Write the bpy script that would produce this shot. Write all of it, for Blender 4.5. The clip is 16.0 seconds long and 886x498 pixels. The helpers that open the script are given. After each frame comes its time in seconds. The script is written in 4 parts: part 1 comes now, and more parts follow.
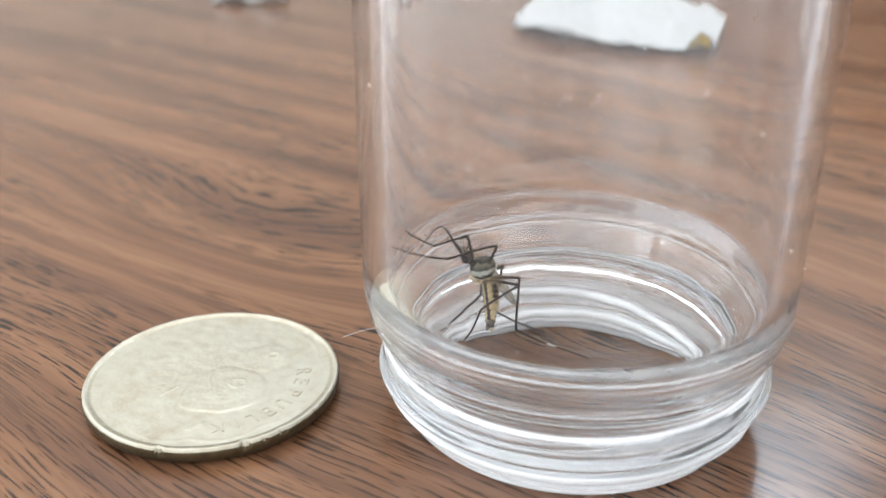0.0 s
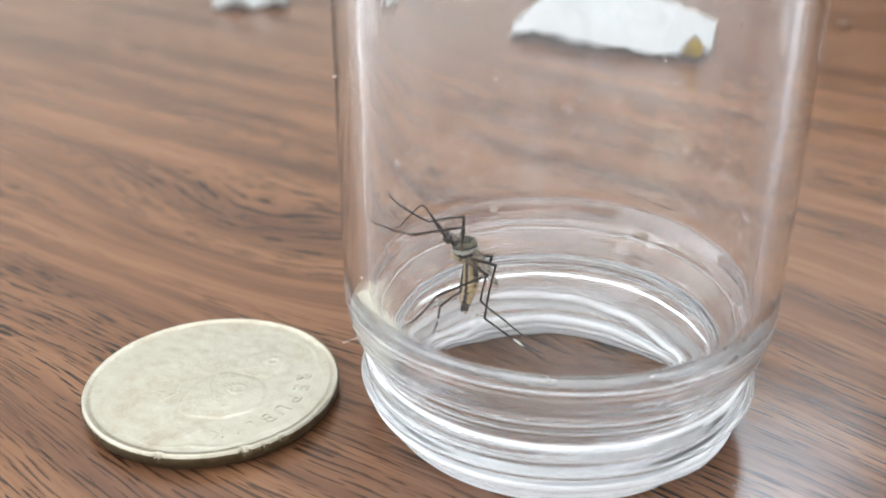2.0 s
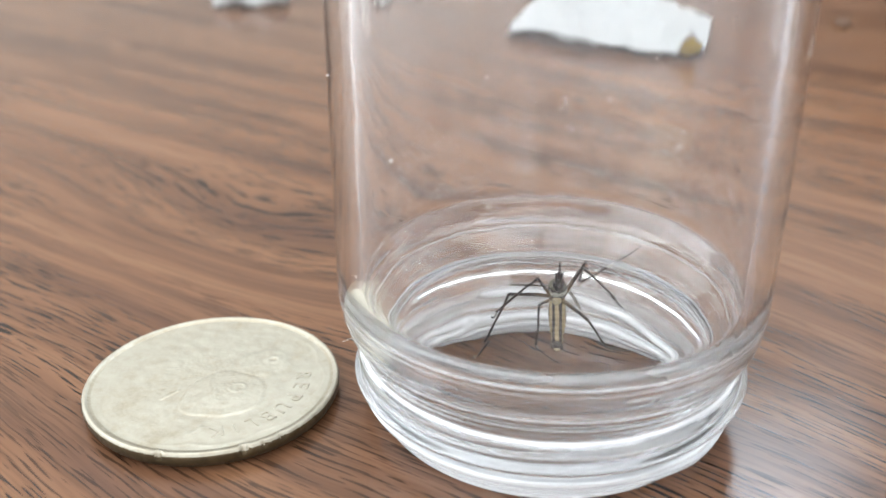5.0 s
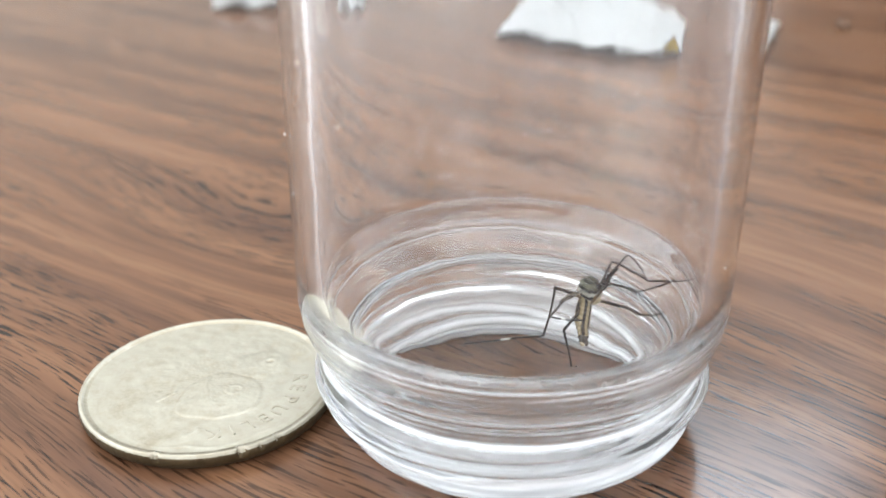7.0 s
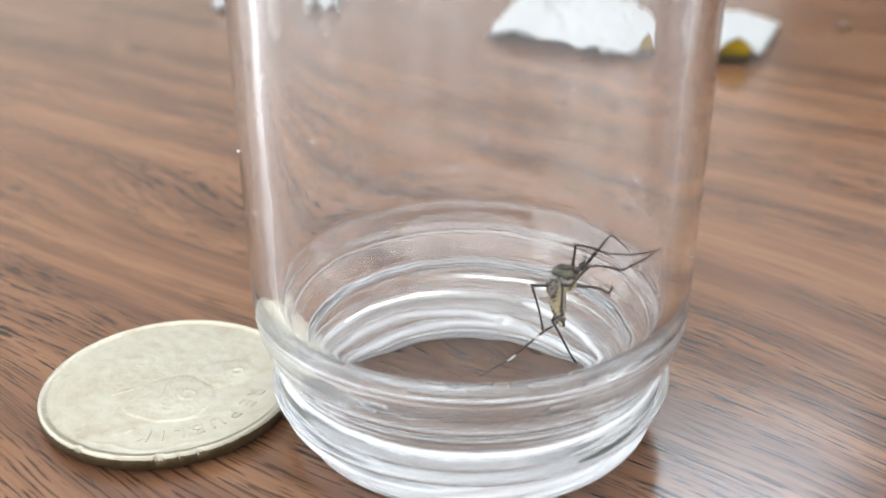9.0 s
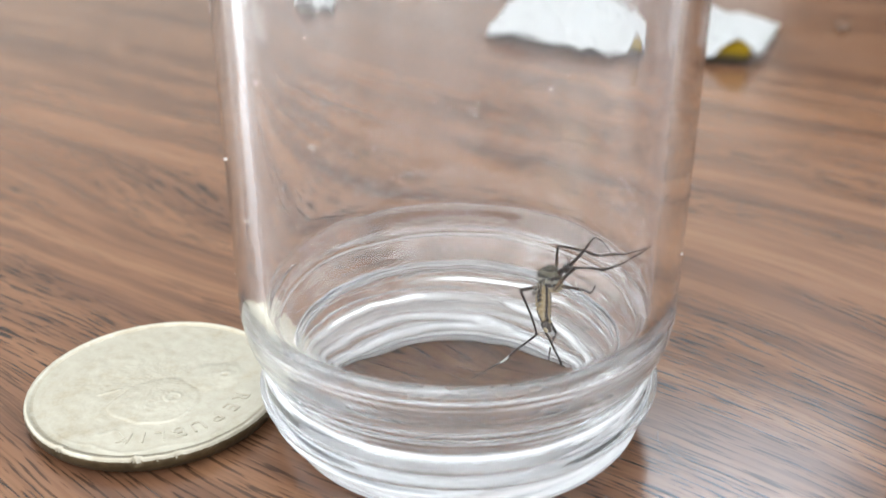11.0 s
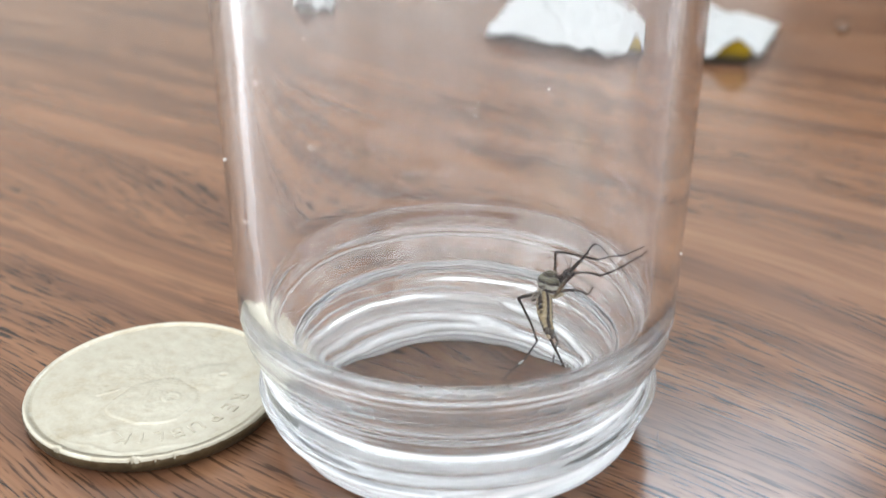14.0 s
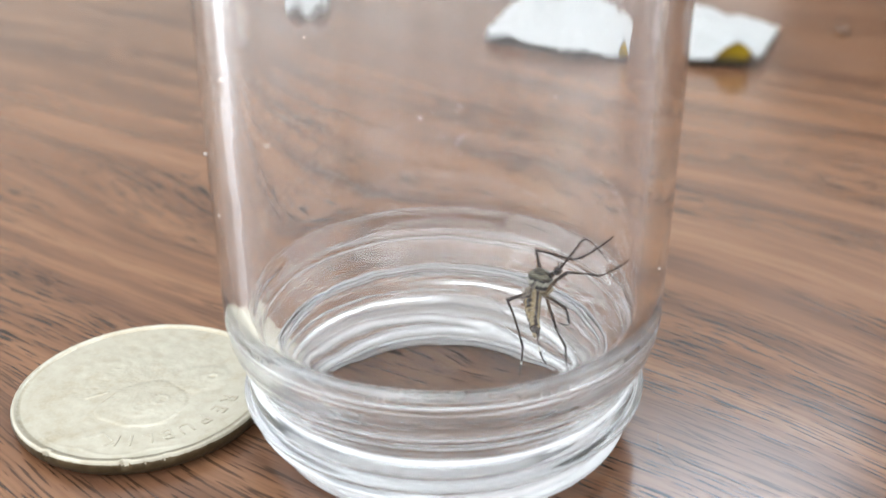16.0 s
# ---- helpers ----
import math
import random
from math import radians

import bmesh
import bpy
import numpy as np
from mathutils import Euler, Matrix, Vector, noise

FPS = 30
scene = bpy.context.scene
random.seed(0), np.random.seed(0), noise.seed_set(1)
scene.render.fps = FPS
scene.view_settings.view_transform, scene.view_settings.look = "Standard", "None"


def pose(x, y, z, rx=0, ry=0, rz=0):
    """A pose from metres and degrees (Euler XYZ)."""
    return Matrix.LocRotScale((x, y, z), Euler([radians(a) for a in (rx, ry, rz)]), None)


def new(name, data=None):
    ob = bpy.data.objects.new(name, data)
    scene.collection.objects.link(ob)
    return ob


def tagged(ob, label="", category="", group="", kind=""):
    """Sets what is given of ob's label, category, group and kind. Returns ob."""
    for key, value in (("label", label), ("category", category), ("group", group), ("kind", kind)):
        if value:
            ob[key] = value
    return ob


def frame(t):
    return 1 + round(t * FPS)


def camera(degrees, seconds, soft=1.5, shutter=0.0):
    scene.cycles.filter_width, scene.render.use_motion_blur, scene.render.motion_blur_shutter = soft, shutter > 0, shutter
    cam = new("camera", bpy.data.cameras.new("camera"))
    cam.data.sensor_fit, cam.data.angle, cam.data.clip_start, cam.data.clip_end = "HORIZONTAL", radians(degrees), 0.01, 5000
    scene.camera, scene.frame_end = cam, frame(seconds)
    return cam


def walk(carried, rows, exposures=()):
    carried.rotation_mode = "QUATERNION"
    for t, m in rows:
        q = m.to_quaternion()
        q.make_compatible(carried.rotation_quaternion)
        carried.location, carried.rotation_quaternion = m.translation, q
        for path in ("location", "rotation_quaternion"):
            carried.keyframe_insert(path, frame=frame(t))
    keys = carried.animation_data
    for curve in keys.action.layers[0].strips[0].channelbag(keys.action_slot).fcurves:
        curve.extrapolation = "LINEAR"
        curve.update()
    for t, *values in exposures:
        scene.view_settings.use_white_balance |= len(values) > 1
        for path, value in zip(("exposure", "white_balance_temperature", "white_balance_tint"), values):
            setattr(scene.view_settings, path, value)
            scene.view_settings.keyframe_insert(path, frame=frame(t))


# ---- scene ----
MM = 0.001
EYE = Vector((0, 0, 0.0621))


def tilt(drop):
    """The camera's pose: it looks ahead along +y and down by the tilt at the start less a small drift."""
    return pose(*EYE, 90 - 25.87 + drop * 0.03185, 0, 0)


cam = camera(47.1, 16.0)
cam.data.dof.use_dof = True
cam.data.dof.focus_distance = 0.106
cam.data.dof.aperture_fstop = 24
# the phone on its support sags by a fraction of a degree
SAG = ((0, 0), (0.5, 4.5), (1, 4.7), (1.5, 10), (2, 10.3), (2.5, 8.5), (3, 7.2), (3.5, 9), (4, 9.6), (5.2, 7), (6.5, 4.7), (7, 11),
       (7.5, 12.3), (8, 11), (8.5, 8.6), (9, 12), (10.2, 14), (11.5, 15), (12, 17.4), (12.5, 17.5), (13, 17.3), (13.5, 19.8),
       (14, 14.6), (14.5, 14.5), (15, 15.6), (15.5, 17.2), (16, 19))
walk(cam, [(t, tilt(d)) for t, d in SAG], exposures=[(0, 0.02), (4.2, 0.02), (6.4, 0.06), (16, 0.05)])

# ---- world and lights ----
world = bpy.data.worlds.new("overcast")
scene.world = world
world.use_nodes = True
wn = world.node_tree
sky = wn.nodes.new("ShaderNodeTexSky")
sky.sky_type, sky.sun_disc = "NISHITA", False
sky.sun_elevation, sky.sun_rotation = radians(40), radians(20)
wn.links.new(sky.outputs[0], wn.nodes["Background"].inputs[0])
wn.nodes["Background"].inputs[1].default_value = 0.15


def area_light(name, at, turn, w, h, power, colour):
    data = bpy.data.lights.new(name, "AREA")
    data.shape, data.size, data.size_y, data.energy, data.color = "RECTANGLE", w, h, power, colour
    ob = new(name, data)
    ob.matrix_world = pose(*at, *turn)
    return ob


area_light("window_daylight", (0.54, 1.58, 1.44), (-90, 0, 0), 0.54, 0.8, 15, (0.66, 0.83, 1.0))
# high fill lamp added to brighten the back of the jar
area_light("high_fill", (-0.5, 1.58, 1.67), (-90, 0, 0), 1.1, 0.34, 15, (0.78, 0.89, 1.0))
area_light("side_daylight", (-1.58, 0.05, 1.0), (0, -90, 0), 1.7, 2.86, 62, (0.89, 0.95, 1.0))
# fill lamps added behind the camera and to the right
area_light("rear_fill", (0.05, -1.38, 0.66), (90, 0, 0), 3.24, 1.28, 34, (0.93, 0.96, 1.0))
area_light("far_side_fill", (1.68, -0.1, 0.66), (0, 90, 0), 1.28, 2.5, 14, (0.93, 0.96, 1.0))
# soft overhead lamp added above the table
area_light("overhead_fill", (-0.35, 0.4, 1.87), (0, 0, 0), 2.16, 1.96, 42, (0.89, 0.95, 1.0))


# ---- materials ----
def material(name, rough=0.5, metal=0.0, colour=(0.5, 0.5, 0.5)):
    m = bpy.data.materials.new(name)
    m.use_nodes = True
    b = m.node_tree.nodes["Principled BSDF"]
    b.inputs["Base Color"].default_value = (*colour, 1)
    b.inputs["Roughness"].default_value = rough
    b.inputs["Metallic"].default_value = metal
    return m, m.node_tree, b


def node(tree, kind, **values):
    n = tree.nodes.new(kind)
    for key, value in values.items():
        n.inputs[key].default_value = value
    return n


def ramp(tree, source, *stops):
    r = tree.nodes.new("ShaderNodeValToRGB")
    e = r.color_ramp.elements
    while len(e) < len(stops):
        e.new(0.5)
    for el, (p, c) in zip(e, stops):
        el.position = p
        el.color = (*c, 1) if len(c) == 3 else c
    tree.links.new(source, r.inputs[0])
    return r.outputs[0]


def grey(v):
    return (v, v, v)


def coords(tree, scale=(1, 1, 1), turn=0.0):
    c = tree.nodes.new("ShaderNodeTexCoord")
    m = tree.nodes.new("ShaderNodeMapping")
    m.inputs["Scale"].default_value = scale
    m.inputs["Rotation"].default_value = (0, 0, turn)
    tree.links.new(c.outputs["Object"], m.inputs["Vector"])
    return m.outputs[0]


def mottled(name, low, high, scale, rough=(0.5, 0.7), metal=0.0, bump=0.0, detail=6):
    """A material of two tones in grain and patches, at real size (scale: patches per metre)."""
    m, tree, b = material(name, 0.5, metal)
    at = coords(tree)
    big = node(tree, "ShaderNodeTexNoise", Scale=scale, Detail=detail, Roughness=0.6)
    fine = node(tree, "ShaderNodeTexNoise", Scale=scale * 14, Detail=3)
    for n in (big, fine):
        tree.links.new(at, n.inputs["Vector"])
    both = node(tree, "ShaderNodeMix", Factor=0.35)
    tree.links.new(big.outputs[0], both.inputs[2])
    tree.links.new(fine.outputs[0], both.inputs[3])
    tree.links.new(ramp(tree, both.outputs[0], (0.3, low), (0.7, high)), b.inputs["Base Color"])
    tree.links.new(ramp(tree, both.outputs[0], (0.3, grey(rough[0])), (0.7, grey(rough[1]))), b.inputs["Roughness"])
    if bump:
        bp = node(tree, "ShaderNodeBump", Strength=bump, Distance=0.2 / scale)
        tree.links.new(both.outputs[0], bp.inputs["Height"])
        tree.links.new(bp.outputs[0], b.inputs["Normal"])
    return m


GRAIN = 34


def maths(tree, op, a, b=None, c=None):
    n = tree.nodes.new("ShaderNodeMath")
    n.operation = op
    for i, v in enumerate((a, b, c)):
        if v is None:
            continue
        if isinstance(v, (int, float)):
            n.inputs[i].default_value = v
        else:
            tree.links.new(v, n.inputs[i])
    return n.outputs[0]


def wood_laminate():
    """Brown laminate with a printed figure that runs at GRAIN degrees to the table's edge, and pressed pores."""
    m, tree, b = material("wood_laminate", 0.3)
    L = tree.links
    at = coords(tree, (1, 1, 1), radians(GRAIN))
    sep = tree.nodes.new("ShaderNodeSeparateXYZ")
    L.new(at, sep.inputs[0])
    u, v = sep.outputs[0], sep.outputs[1]

    def bump_at(u0, v0, su, sv, height):
        du = maths(tree, "POWER", maths(tree, "MULTIPLY", maths(tree, "SUBTRACT", u, u0), 1 / su), 2)
        dv = maths(tree, "POWER", maths(tree, "MULTIPLY", maths(tree, "SUBTRACT", v, v0), 1 / sv), 2)
        return maths(tree, "MULTIPLY", maths(tree, "EXPONENT", maths(tree, "MULTIPLY", maths(tree, "ADD", du, dv), -1)), height)

    slow = node(tree, "ShaderNodeTexNoise", Scale=7, Detail=1)
    L.new(at, slow.inputs["Vector"])
    # a cathedral figure and the slow drift bend the lines
    w = maths(tree, "ADD", v, maths(tree, "MULTIPLY", slow.outputs[0], 0.012))
    w = maths(tree, "ADD", w, bump_at(-0.098, 0.097, 0.034, 0.012, 0.0105))
    w = maths(tree, "ADD", w, bump_at(-0.066, 0.094, 0.016, 0.012, -0.006))
    # near the front the lines run steeper to both sides
    plain = tree.nodes.new("ShaderNodeSeparateXYZ")
    L.new(coords(tree), plain.inputs[0])
    near = maths(tree, "EXPONENT", maths(tree, "MULTIPLY", maths(tree, "POWER", maths(tree, "MULTIPLY", maths(tree, "SUBTRACT", plain.outputs[1], 0.082), 1 / 0.045), 2), -1))
    fan = maths(tree, "MULTIPLY", maths(tree, "MULTIPLY", plain.outputs[0], maths(tree, "ABSOLUTE", plain.outputs[0])), 2.6)
    w = maths(tree, "ADD", w, maths(tree, "MULTIPLY", fan, near))
    mid = node(tree, "ShaderNodeTexNoise", Scale=38, Detail=2)
    L.new(at, mid.inputs["Vector"])
    w = maths(tree, "ADD", w, maths(tree, "MULTIPLY", mid.outputs[0], 0.003))

    def streaks(along, across, detail, rough, off=0.0):
        mp = tree.nodes.new("ShaderNodeCombineXYZ")
        L.new(maths(tree, "MULTIPLY", u, along), mp.inputs[0])
        L.new(maths(tree, "MULTIPLY", w, across), mp.inputs[1])
        mp.inputs[2].default_value = off
        n = node(tree, "ShaderNodeTexNoise", Scale=1, Detail=detail, Roughness=rough)
        L.new(mp.outputs[0], n.inputs["Vector"])
        return n.outputs[0]

    bands = streaks(8, 150, 3, 0.55)
    lines = streaks(18, 560, 4, 0.6, 3)
    thin = streaks(50, 1500, 3, 0.6, 7)
    pores = streaks(130, 2300, 2, 0.5, 11)
    patch = streaks(14, 60, 1, 0.5, 19)
    base = ramp(tree, bands, (0.28, (0.082, 0.038, 0.022)), (0.43, (0.119, 0.0565, 0.0295)), (0.55, (0.152, 0.0725, 0.0368)), (0.72, (0.184, 0.0925, 0.048)))

    def times(a, c, amount):
        mx = tree.nodes.new("ShaderNodeMix")
        mx.data_type, mx.blend_type = "RGBA", "MULTIPLY"
        mx.inputs[0].default_value = amount
        L.new(a, mx.inputs[6]), L.new(c, mx.inputs[7])
        return mx.outputs[2]

    col = times(base, ramp(tree, lines, (0.34, (0.46, 0.42, 0.40)), (0.47, grey(0.92)), (0.68, grey(1.1))), 0.3)
    col = times(col, ramp(tree, thin, (0.37, (0.27, 0.23, 0.21)), (0.52, grey(1.12))), 0.32)
    # pores gather in the dark bands
    gather = maths(tree, "MAXIMUM", ramp(tree, patch, (0.42, grey(0.0)), (0.56, grey(1.0))), ramp(tree, plain.outputs[1], (0.082, grey(0.75)), (0.102, grey(0.0))))
    dark_pore = times(col, ramp(tree, pores, (0.39, grey(0.06)), (0.45, grey(1.0))), 0.95)
    mx = tree.nodes.new("ShaderNodeMix")
    mx.data_type = "RGBA"
    L.new(gather, mx.inputs[0]), L.new(col, mx.inputs[6]), L.new(dark_pore, mx.inputs[7])
    L.new(mx.outputs[2], b.inputs["Base Color"])
    wear = node(tree, "ShaderNodeTexNoise", Scale=45, Detail=5)
    L.new(at, wear.inputs["Vector"])
    rough = maths(tree, "ADD", ramp(tree, wear.outputs[0], (0.3, grey(0.14)), (0.7, grey(0.22))), ramp(tree, pores, (0.3, grey(0.05)), (0.5, grey(0.0))))
    b.inputs["Specular IOR Level"].default_value = 0.32
    L.new(rough, b.inputs["Roughness"])
    bp = node(tree, "ShaderNodeBump", Strength=0.1, Distance=0.00012)
    L.new(maths(tree, "ADD", pores, maths(tree, "MULTIPLY", thin, 0.5)), bp.inputs["Height"])
    L.new(bp.outputs[0], b.inputs["Normal"])
    return m


def clear_glass():
    """Clear moulded glass: faint waves, and finger smears that dull it in patches."""
    m, tree, b = material("clear_glass", 0.0, 0.0, (0.985, 0.99, 0.99))
    b.inputs["Transmission Weight"].default_value = 1.0
    b.inputs["IOR"].default_value = 1.5
    at = coords(tree)
    n = node(tree, "ShaderNodeTexNoise", Scale=70, Detail=3)
    tree.links.new(at, n.inputs["Vector"])
    bp = node(tree, "ShaderNodeBump", Strength=0.12, Distance=0.0008)
    tree.links.new(n.outputs[0], bp.inputs["Height"])
    tree.links.new(bp.outputs[0], b.inputs["Normal"])
    smear = node(tree, "ShaderNodeTexNoise", Scale=95, Detail=5, Roughness=0.65, Distortion=0.6)
    tree.links.new(at, smear.inputs["Vector"])
    # the mouth is a little matt; its bright foot is painted milky white
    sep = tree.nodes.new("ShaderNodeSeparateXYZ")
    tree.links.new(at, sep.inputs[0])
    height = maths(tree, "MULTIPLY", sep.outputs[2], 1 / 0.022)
    # a thin uneven whitish film, drawn out along the wall
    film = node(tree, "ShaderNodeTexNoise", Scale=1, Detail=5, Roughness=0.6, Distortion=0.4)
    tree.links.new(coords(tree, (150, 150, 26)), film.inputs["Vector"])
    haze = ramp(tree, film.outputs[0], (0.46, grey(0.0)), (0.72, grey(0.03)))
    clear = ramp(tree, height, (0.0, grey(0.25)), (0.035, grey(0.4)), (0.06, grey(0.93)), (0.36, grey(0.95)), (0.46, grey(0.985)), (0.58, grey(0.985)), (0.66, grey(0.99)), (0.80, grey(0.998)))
    # bright thread rings painted white, in place of light refracted by the glass
    marks = tree.nodes.new("ShaderNodeAttribute")
    marks.attribute_name = "ring_white"
    ring_white = marks.outputs["Fac"]
    tree.links.new(maths(tree, "SUBTRACT", maths(tree, "SUBTRACT", clear, haze), maths(tree, "MULTIPLY", ring_white, 0.88)), b.inputs["Transmission Weight"])
    mouth = ramp(tree, height, (0.36, grey(0.0)), (0.46, grey(0.02)), (0.62, grey(0.02)), (0.69, grey(0.0)))
    dull = maths(tree, "ADD", ramp(tree, smear.outputs[0], (0.56, grey(0.0)), (0.76, grey(0.05))), mouth)
    tree.links.new(maths(tree, "ADD", dull, maths(tree, "MULTIPLY", ring_white, 0.08)), b.inputs["Roughness"])
    return m


def worn_brass(name="worn_nickel_brass", metal=0.75, tone=(0.26, 0.33, 0.38), tint_share=0.5, low_tint=(0.18, 0.13, 0.06), hue=(1.065, 0.985, 0.80)):
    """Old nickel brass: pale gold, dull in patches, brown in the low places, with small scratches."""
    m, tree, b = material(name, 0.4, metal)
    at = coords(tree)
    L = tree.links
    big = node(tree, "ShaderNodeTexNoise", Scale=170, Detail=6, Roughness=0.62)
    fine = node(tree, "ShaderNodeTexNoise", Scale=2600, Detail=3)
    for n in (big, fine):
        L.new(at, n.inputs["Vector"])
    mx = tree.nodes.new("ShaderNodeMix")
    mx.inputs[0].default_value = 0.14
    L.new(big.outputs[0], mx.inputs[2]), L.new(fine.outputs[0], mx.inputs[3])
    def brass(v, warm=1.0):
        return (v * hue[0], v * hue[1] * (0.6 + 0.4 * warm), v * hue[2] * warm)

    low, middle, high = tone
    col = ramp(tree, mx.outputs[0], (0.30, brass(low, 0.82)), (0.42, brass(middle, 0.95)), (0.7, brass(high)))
    # brown tint in the low places and in random stains
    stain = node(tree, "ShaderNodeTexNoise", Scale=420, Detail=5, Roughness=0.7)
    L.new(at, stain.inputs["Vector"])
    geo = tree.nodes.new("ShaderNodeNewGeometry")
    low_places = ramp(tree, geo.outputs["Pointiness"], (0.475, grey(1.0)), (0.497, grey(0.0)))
    amount = maths(tree, "MULTIPLY", maths(tree, "ADD", ramp(tree, stain.outputs[0], (0.50, grey(0.0)), (0.72, grey(0.55))), low_places), tint_share)
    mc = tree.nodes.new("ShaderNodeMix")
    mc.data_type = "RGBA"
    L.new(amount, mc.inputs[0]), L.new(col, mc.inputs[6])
    mc.inputs[7].default_value = (*low_tint, 1)
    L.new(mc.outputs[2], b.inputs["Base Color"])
    L.new(ramp(tree, mx.outputs[0], (0.3, grey(0.55)), (0.7, grey(0.36))), b.inputs["Roughness"])
    bp = node(tree, "ShaderNodeBump", Strength=0.3, Distance=0.0002)
    L.new(mx.outputs[0], bp.inputs["Height"])
    L.new(bp.outputs[0], b.inputs["Normal"])
    return m


def lining():
    """Wrapper's inside: brown along the torn edge, painted shade lowest, yellow towards one corner."""
    m, tree, b = material("wrapper_lining", 0.5)
    at = coords(tree)
    sep = tree.nodes.new("ShaderNodeSeparateXYZ")
    tree.links.new(at, sep.inputs[0])
    n = node(tree, "ShaderNodeTexNoise", Scale=160, Detail=4)
    tree.links.new(at, n.inputs["Vector"])
    pos = maths(tree, "ADD", maths(tree, "MULTIPLY", sep.outputs[0], 10), maths(tree, "MULTIPLY", n.outputs[0], 0.12))
    tint = ramp(tree, pos, (0.35, (0.035, 0.026, 0.02)), (0.60, (0.06, 0.04, 0.02)), (0.66, (0.45, 0.29, 0.012)), (0.8, (0.60, 0.42, 0.02)))
    # shade put into the colour along the lowest edge
    edge_shade = tree.nodes.new("ShaderNodeMix")
    edge_shade.data_type = "RGBA"
    tree.links.new(ramp(tree, maths(tree, "MULTIPLY", sep.outputs[2], 100), (0.12, grey(0.0)), (0.34, grey(1.0))), edge_shade.inputs[0])
    edge_shade.inputs[6].default_value = (0.03, 0.02, 0.012, 1)
    tree.links.new(tint, edge_shade.inputs[7])
    tree.links.new(edge_shade.outputs[2], b.inputs["Base Color"])
    return m


WOOD = wood_laminate()
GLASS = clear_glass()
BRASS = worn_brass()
# darker, browner copy of the brass, with the edge's shade in its colour
SHADED_BRASS = worn_brass("shaded_coin_edge", 0.75, (0.04, 0.07, 0.115), 0.9, (0.035, 0.02, 0.008), (1.2, 0.86, 0.46))
PAPER = mottled("white_paper", (0.56, 0.56, 0.545), (0.66, 0.66, 0.65), 90, (0.6, 0.8), 0, 0.4)
LINING = lining()
CRUMB = mottled("brown_crumb", (0.05, 0.022, 0.009), (0.10, 0.05, 0.022), 400, (0.6, 0.8))
DARK_WOOD = mottled("dark_stained_wood", (0.028, 0.014, 0.009), (0.06, 0.03, 0.018), 14, (0.3, 0.45))
PLASTER = mottled("painted_plaster", (0.66, 0.64, 0.60), (0.72, 0.70, 0.66), 12, (0.7, 0.9), 0, 0.1)
PALE_GREY = mottled("pale_grey_paint", (0.31, 0.295, 0.275), (0.37, 0.355, 0.335), 12, (0.7, 0.9), 0, 0.1)
# lighter copy of the wall paint, standing in for more light on the right
BRIGHTENED_PAINT = mottled("brightened_wall_paint", (0.54, 0.52, 0.49), (0.60, 0.58, 0.55), 12, (0.7, 0.9), 0, 0.1)
TILE = mottled("floor_vinyl", (0.30, 0.28, 0.25), (0.42, 0.39, 0.35), 8, (0.3, 0.5))
DUST = mottled("pale_lint", (0.6, 0.58, 0.55), (0.75, 0.73, 0.7), 900, (0.8, 0.9))
HAIR = mottled("dark_fibre", (0.02, 0.015, 0.012), (0.05, 0.035, 0.03), 900, (0.4, 0.6))
STEEL = mottled("window_aluminium", (0.5, 0.5, 0.5), (0.6, 0.6, 0.6), 60, (0.3, 0.5), 0.8)


# ---- building helpers ----
def mesh_of(name, bm, *mats, smooth=True):
    me = bpy.data.meshes.new(name)
    bm.normal_update()
    bm.to_mesh(me)
    bm.free()
    for m in mats:
        me.materials.append(m)
    if smooth:
        for p in me.polygons:
            p.use_smooth = True
    return me


def part(name, bm, mats, parent=None, label="", smooth=True):
    mats = mats if isinstance(mats, (tuple, list)) else (mats,)
    ob = new(name, mesh_of(name, bm, *mats, smooth=smooth))
    if parent:
        ob.parent = parent
    return tagged(ob, label)


def box(bm, lo, hi, bevel=0.0):
    made = bmesh.ops.create_cube(bm, size=1)["verts"]
    lo, hi = Vector(lo), Vector(hi)
    for v in made:
        v.co = Vector(((lo[i] + hi[i]) / 2 + v.co[i] * (hi[i] - lo[i]) for i in range(3)))
    if bevel:
        edges = list({e for v in made for e in v.link_edges})
        bmesh.ops.bevel(bm, geom=edges, offset=bevel, segments=2, affect="EDGES", profile=0.5)
    return bm


def block(name, lo, hi, mat, parent=None, bevel=0.0, label=""):
    return part(name, box(bmesh.new(), lo, hi, bevel), mat, parent, label, smooth=False)


def tube(bm, points, radii, sides=8, cap=True):
    """A bent, tapered tube along points."""
    pts = [Vector(p) for p in points]
    rings, up = [], Vector((0.13, 0.37, 0.92))
    for i, p in enumerate(pts):
        d = (pts[min(i + 1, len(pts) - 1)] - pts[max(i - 1, 0)]).normalized()
        side = d.cross(up)
        if side.length < 1e-4:
            side = d.cross(Vector((1, 0, 0)))
        side.normalize()
        up = side.cross(d).normalized()
        r = radii[i] if isinstance(radii, (list, tuple)) else radii
        rings.append([bm.verts.new(p + r * (math.cos(2 * math.pi * k / sides) * side + math.sin(2 * math.pi * k / sides) * up)) for k in range(sides)])
    for a, b in zip(rings, rings[1:]):
        for k in range(sides):
            bm.faces.new((a[k], a[(k + 1) % sides], b[(k + 1) % sides], b[k]))
    if cap:
        bm.faces.new(rings[0][::-1])
        bm.faces.new(rings[-1])
    return bm


# ---- the room, closed all round ----
FLOOR_Z, CEIL_Z = -0.75, 1.95
tagged(block("floor", (-1.8, -1.6, FLOOR_Z - 0.1), (1.9, 1.7, FLOOR_Z), TILE), "worn grey-brown vinyl office floor", "floor", kind="structure")
